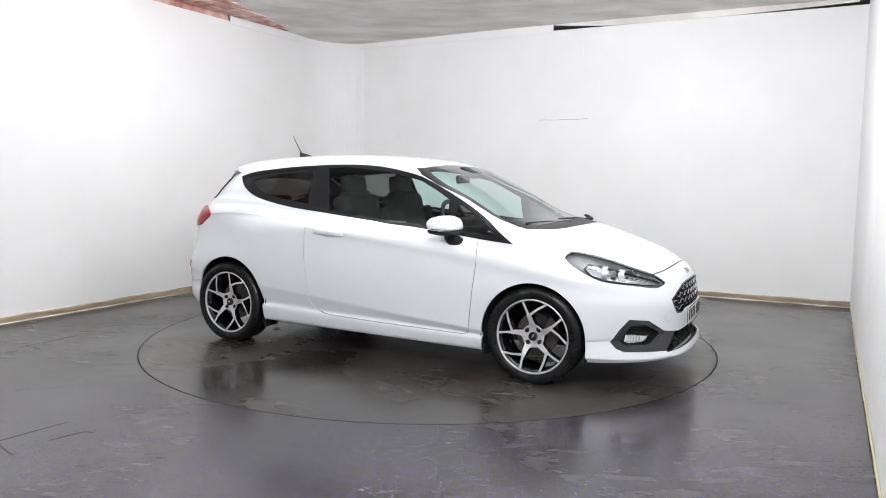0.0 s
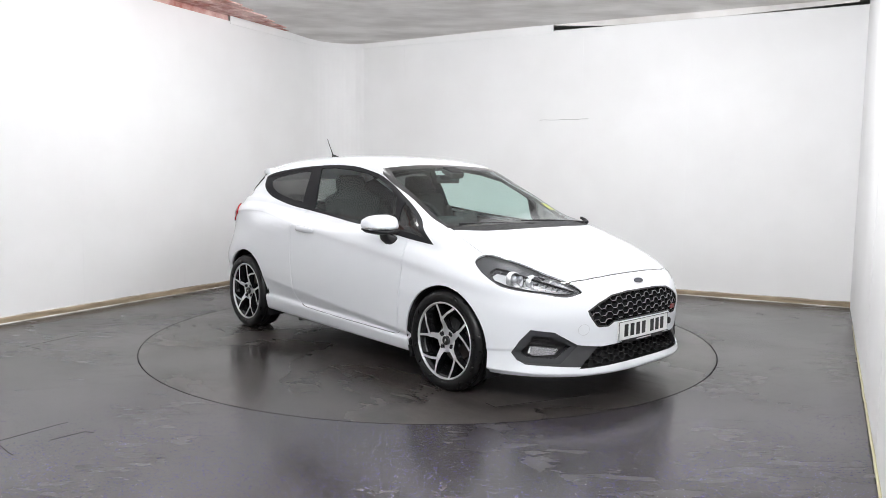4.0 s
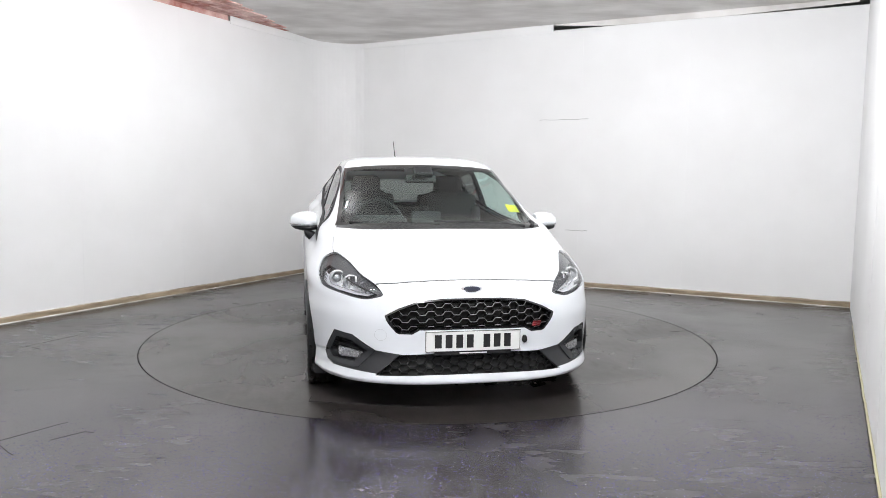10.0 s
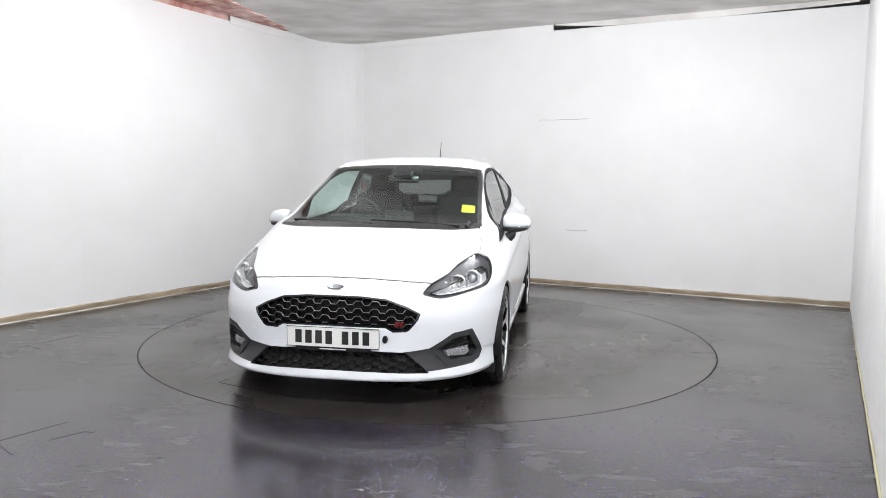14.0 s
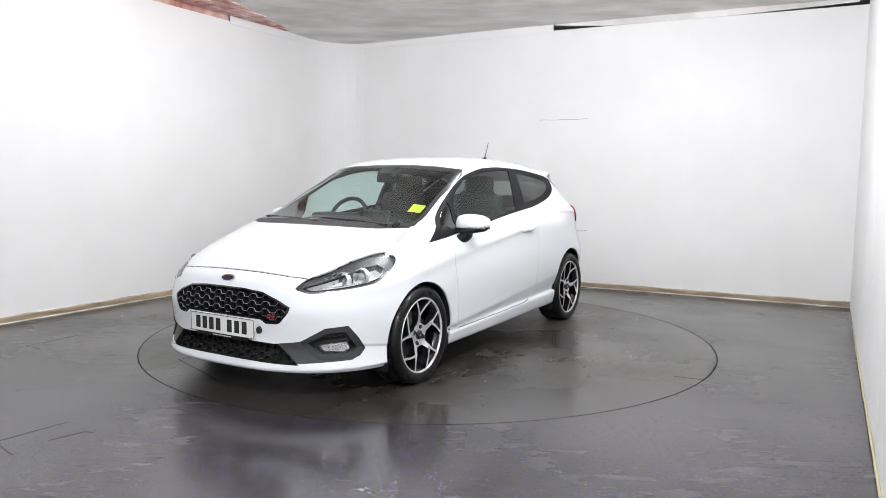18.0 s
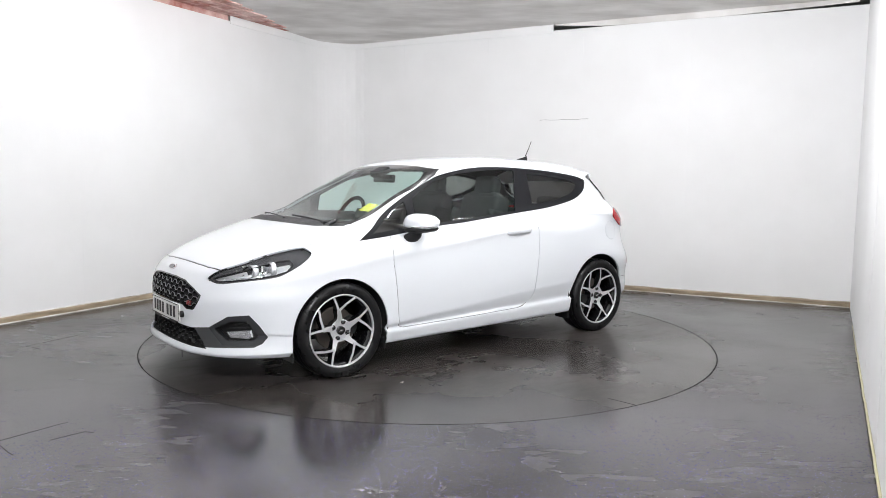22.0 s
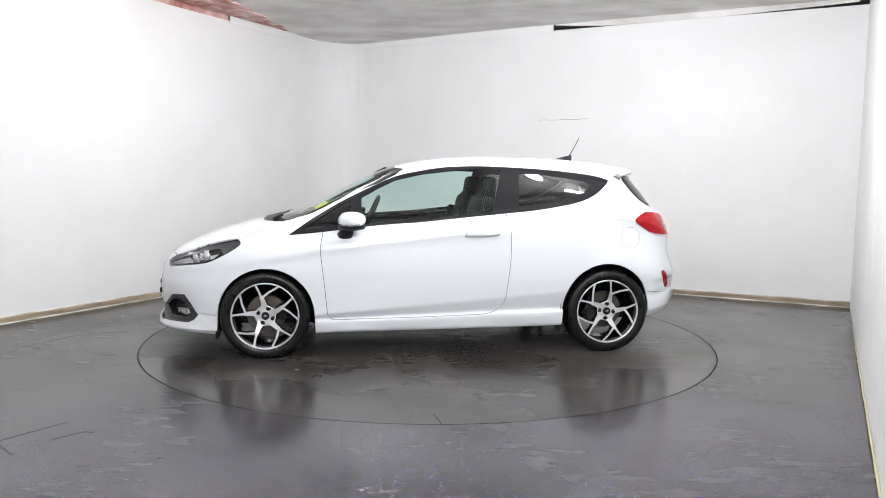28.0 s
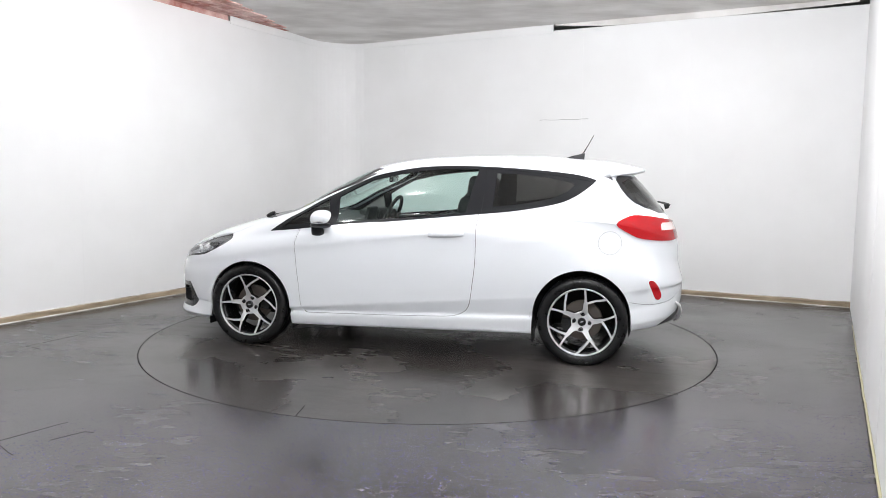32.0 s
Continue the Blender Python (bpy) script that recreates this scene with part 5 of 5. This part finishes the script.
def cabin():
    dash = rounded("dashboard", TRIM, CAR, (.80, 0, .83), (.52, 1.42, .26), pose(0, 0, 0, 0, -4, 0), "dark grey dashboard", .06)
    rounded("instrument_hood", TRIM, dash, (.62, -.34, .955), (.20, .36, .10), None, "", .04)
    rounded("centre_screen", TRIM, dash, (.555, 0, .965), (.03, .22, .14), pose(0, 0, 0, 0, -15, 0), "black centre touchscreen", .012)
    rounded("centre_console", TRIM, CAR, (.10, 0, .52), (.95, .24, .40), None, "dark centre console", .05)
    bm = bmesh.new()
    n, k = 36, 10
    rows = []
    for i in range(n):
        a = 2 * math.pi * i / n
        rows.append([bm.verts.new(((.178 + .016 * math.cos(2 * math.pi * j / k)) * math.sin(a) * 0 + .016 * math.sin(2 * math.pi * j / k),
                                   (.178 + .016 * math.cos(2 * math.pi * j / k)) * math.cos(a), (.178 + .016 * math.cos(2 * math.pi * j / k)) * math.sin(a))) for j in range(k)])
    for i in range(n):
        r0, r1 = rows[i], rows[(i + 1) % n]
        for j in range(k):
            bm.faces.new((r0[j], r0[(j + 1) % k], r1[(j + 1) % k], r1[j]))
    box(bm, -.012, .02, -.165, .165, -.022, .022)
    box(bm, -.012, .02, -.03, .03, -.17, .0)
    bmesh.ops.create_uvsphere(bm, u_segments=16, v_segments=8, radius=.062, matrix=Matrix.Diagonal((.5, 1, 1, 1)))
    bmesh.ops.transform(bm, matrix=pose(.47, -.345, .945, 0, -24, 0), verts=bm.verts[:])
    bmesh.ops.recalc_face_normals(bm, faces=bm.faces[:])
    part("steering_wheel", bm, TRIM, CAR, "black leather steering wheel", True)
    for s in (1, -1):
        y = s * .355
        base = rounded("front_seat", SEAT, CAR, (-.02, y, .50), (.52, .50, .20), pose(0, 0, 0, 0, -8, 0), "dark bucket front seat", .07)
        rounded("backrest", SEAT, base, (-.325, y, .82), (.16, .48, .66), pose(0, 0, 0, 0, -14, 0), "", .065)
        rounded("shoulder", SEAT, base, (-.385, y, 1.07), (.12, .34, .20), pose(0, 0, 0, 0, -14, 0), "", .05)
        rounded("headrest", SEAT, base, (-.415, y, 1.205), (.11, .25, .18), pose(0, 0, 0, 0, -8, 0), "", .05)
        for q in (-1, 1):
            rounded("bolster", SEAT, base, (-.28, y + q * .22, .78), (.20, .07, .50), pose(0, 0, 0, 0, -14, 0), "", .03)
        rounded("rear_headrest", SEAT, CAR, (-1.16, s * .34, 1.06), (.09, .26, .13), None, "dark rear headrest", .04)
        rounded("door_card", TRIM, DOORS["left" if s > 0 else "right"], (.12, s * .735, .69), (1.25, .05, .40), None, "dark door trim", .02)
    rounded("rear_bench", SEAT, CAR, (-1.05, 0, .72), (.16, 1.20, .60), pose(0, 0, 0, 0, -16, 0), "dark rear bench backrest", .06)
    rounded("parcel_shelf", TRIM, CAR, (-1.45, 0, .955), (.55, 1.15, .03), None, "dark parcel shelf", .01)
    rounded("interior_mirror", GLOSS, CAR, (.355, -.01, 1.268), (.035, .24, .062), pose(0, 0, 0, 0, -8, 6), "black interior mirror", .014)
    rounded("sensor_pod", BLACK, CAR, (.40, 0, 1.318), (.12, .14, .05), pose(0, 0, 0, 0, 26, 0), "black windscreen sensor pod", .018)
    for s in (1, -1):
        rounded("sun_visor", TRIM, CAR, (.21, s * .30, 1.352), (.14, .36, .018), pose(0, 0, 0, 0, 18, 0), "grey sun visor", .007)


cabin()

bm = bmesh.new()
v = [bm.verts.new((NOSE.front(y, z) - .010, y, z)) for y, z in ((.522, 1.049), (.610, 1.042), (.602, 1.088), (.515, 1.097))]
w = [bm.verts.new((q.co.x - .002, q.co.y, q.co.z)) for q in v]
bm.faces.new(v)
bm.faces.new(w[::-1])
for i in range(4):
    bm.faces.new((v[i], w[i], w[(i + 1) % 4], v[(i + 1) % 4]))
bmesh.ops.recalc_face_normals(bm, faces=bm.faces[:])
part("windscreen_sticker", bm, YELLOW, CAR, "yellow sticker inside the windscreen")


# ---- rear details ----
bm = bmesh.new()
tube(bm, [(-1.825, 0, 1.075), (-1.850, 0, 1.082), (-1.860, 0, 1.098)], [.020, .020, .013], 10)
rear_wiper = part("rear_wiper", bm, BLACK, CAR, "black rear wiper on its pivot", True)
bm = bmesh.new()
tube(bm, [(-1.855, .0, 1.090), (-1.832, -.18, 1.098), (-1.795, -.36, 1.104)], [.011, .009, .006], 8)
part("wiper_blade", bm, BLACK, rear_wiper)
for s in (1, -1):
    bm = bmesh.new()
    tube(bm, [(-1.885, s * .56, .425), (-1.915, s * .50, .395), (-1.930, s * .44, .345), (-1.925, s * .37, .285), (-1.90, s * .34, .255)], [.007, .012, .013, .012, .007], 10)
    part("diffuser_vane", bm, CHROME_DULL, CAR, "silver edge of the rear diffuser", True)
# deflectors beside the wheels, under the sills
for s in (1, -1):
    for x0, x1, z1 in ((.900, .915, .215), (-.915, -.900, .225), (1.575, 1.588, .20)):
        bm = bmesh.new()
        box(bm, x0, x1, min(s * .68, s * .835), max(s * .68, s * .835), .135, z1)
        bmesh.ops.bevel(bm, geom=bm.edges[:], offset=.006, segments=2, affect="EDGES")
        part("wheel_deflector", bm, BLACK, CAR, "black air deflector by the wheel")
# ---- what moves: the turntable, and the car on it ----
def motions():
    spin, ride = [], []
    for k, a in enumerate(TURN):
        r = radians(a)
        spin.append((2.0 * k, pose(0, 0, 0, 0, 0, a)))
        ride.append((2.0 * k, pose(-Y0 * math.sin(r), Y0 * math.cos(r), 0, 0, 0, a)))
    walk(TABLE, spin)
    walk(CAR, ride)
    for scrap, x, y in SCRAPS:
        walk(scrap, [(t, m @ Matrix.Translation((x, y, 0))) for t, m in spin])


motions()
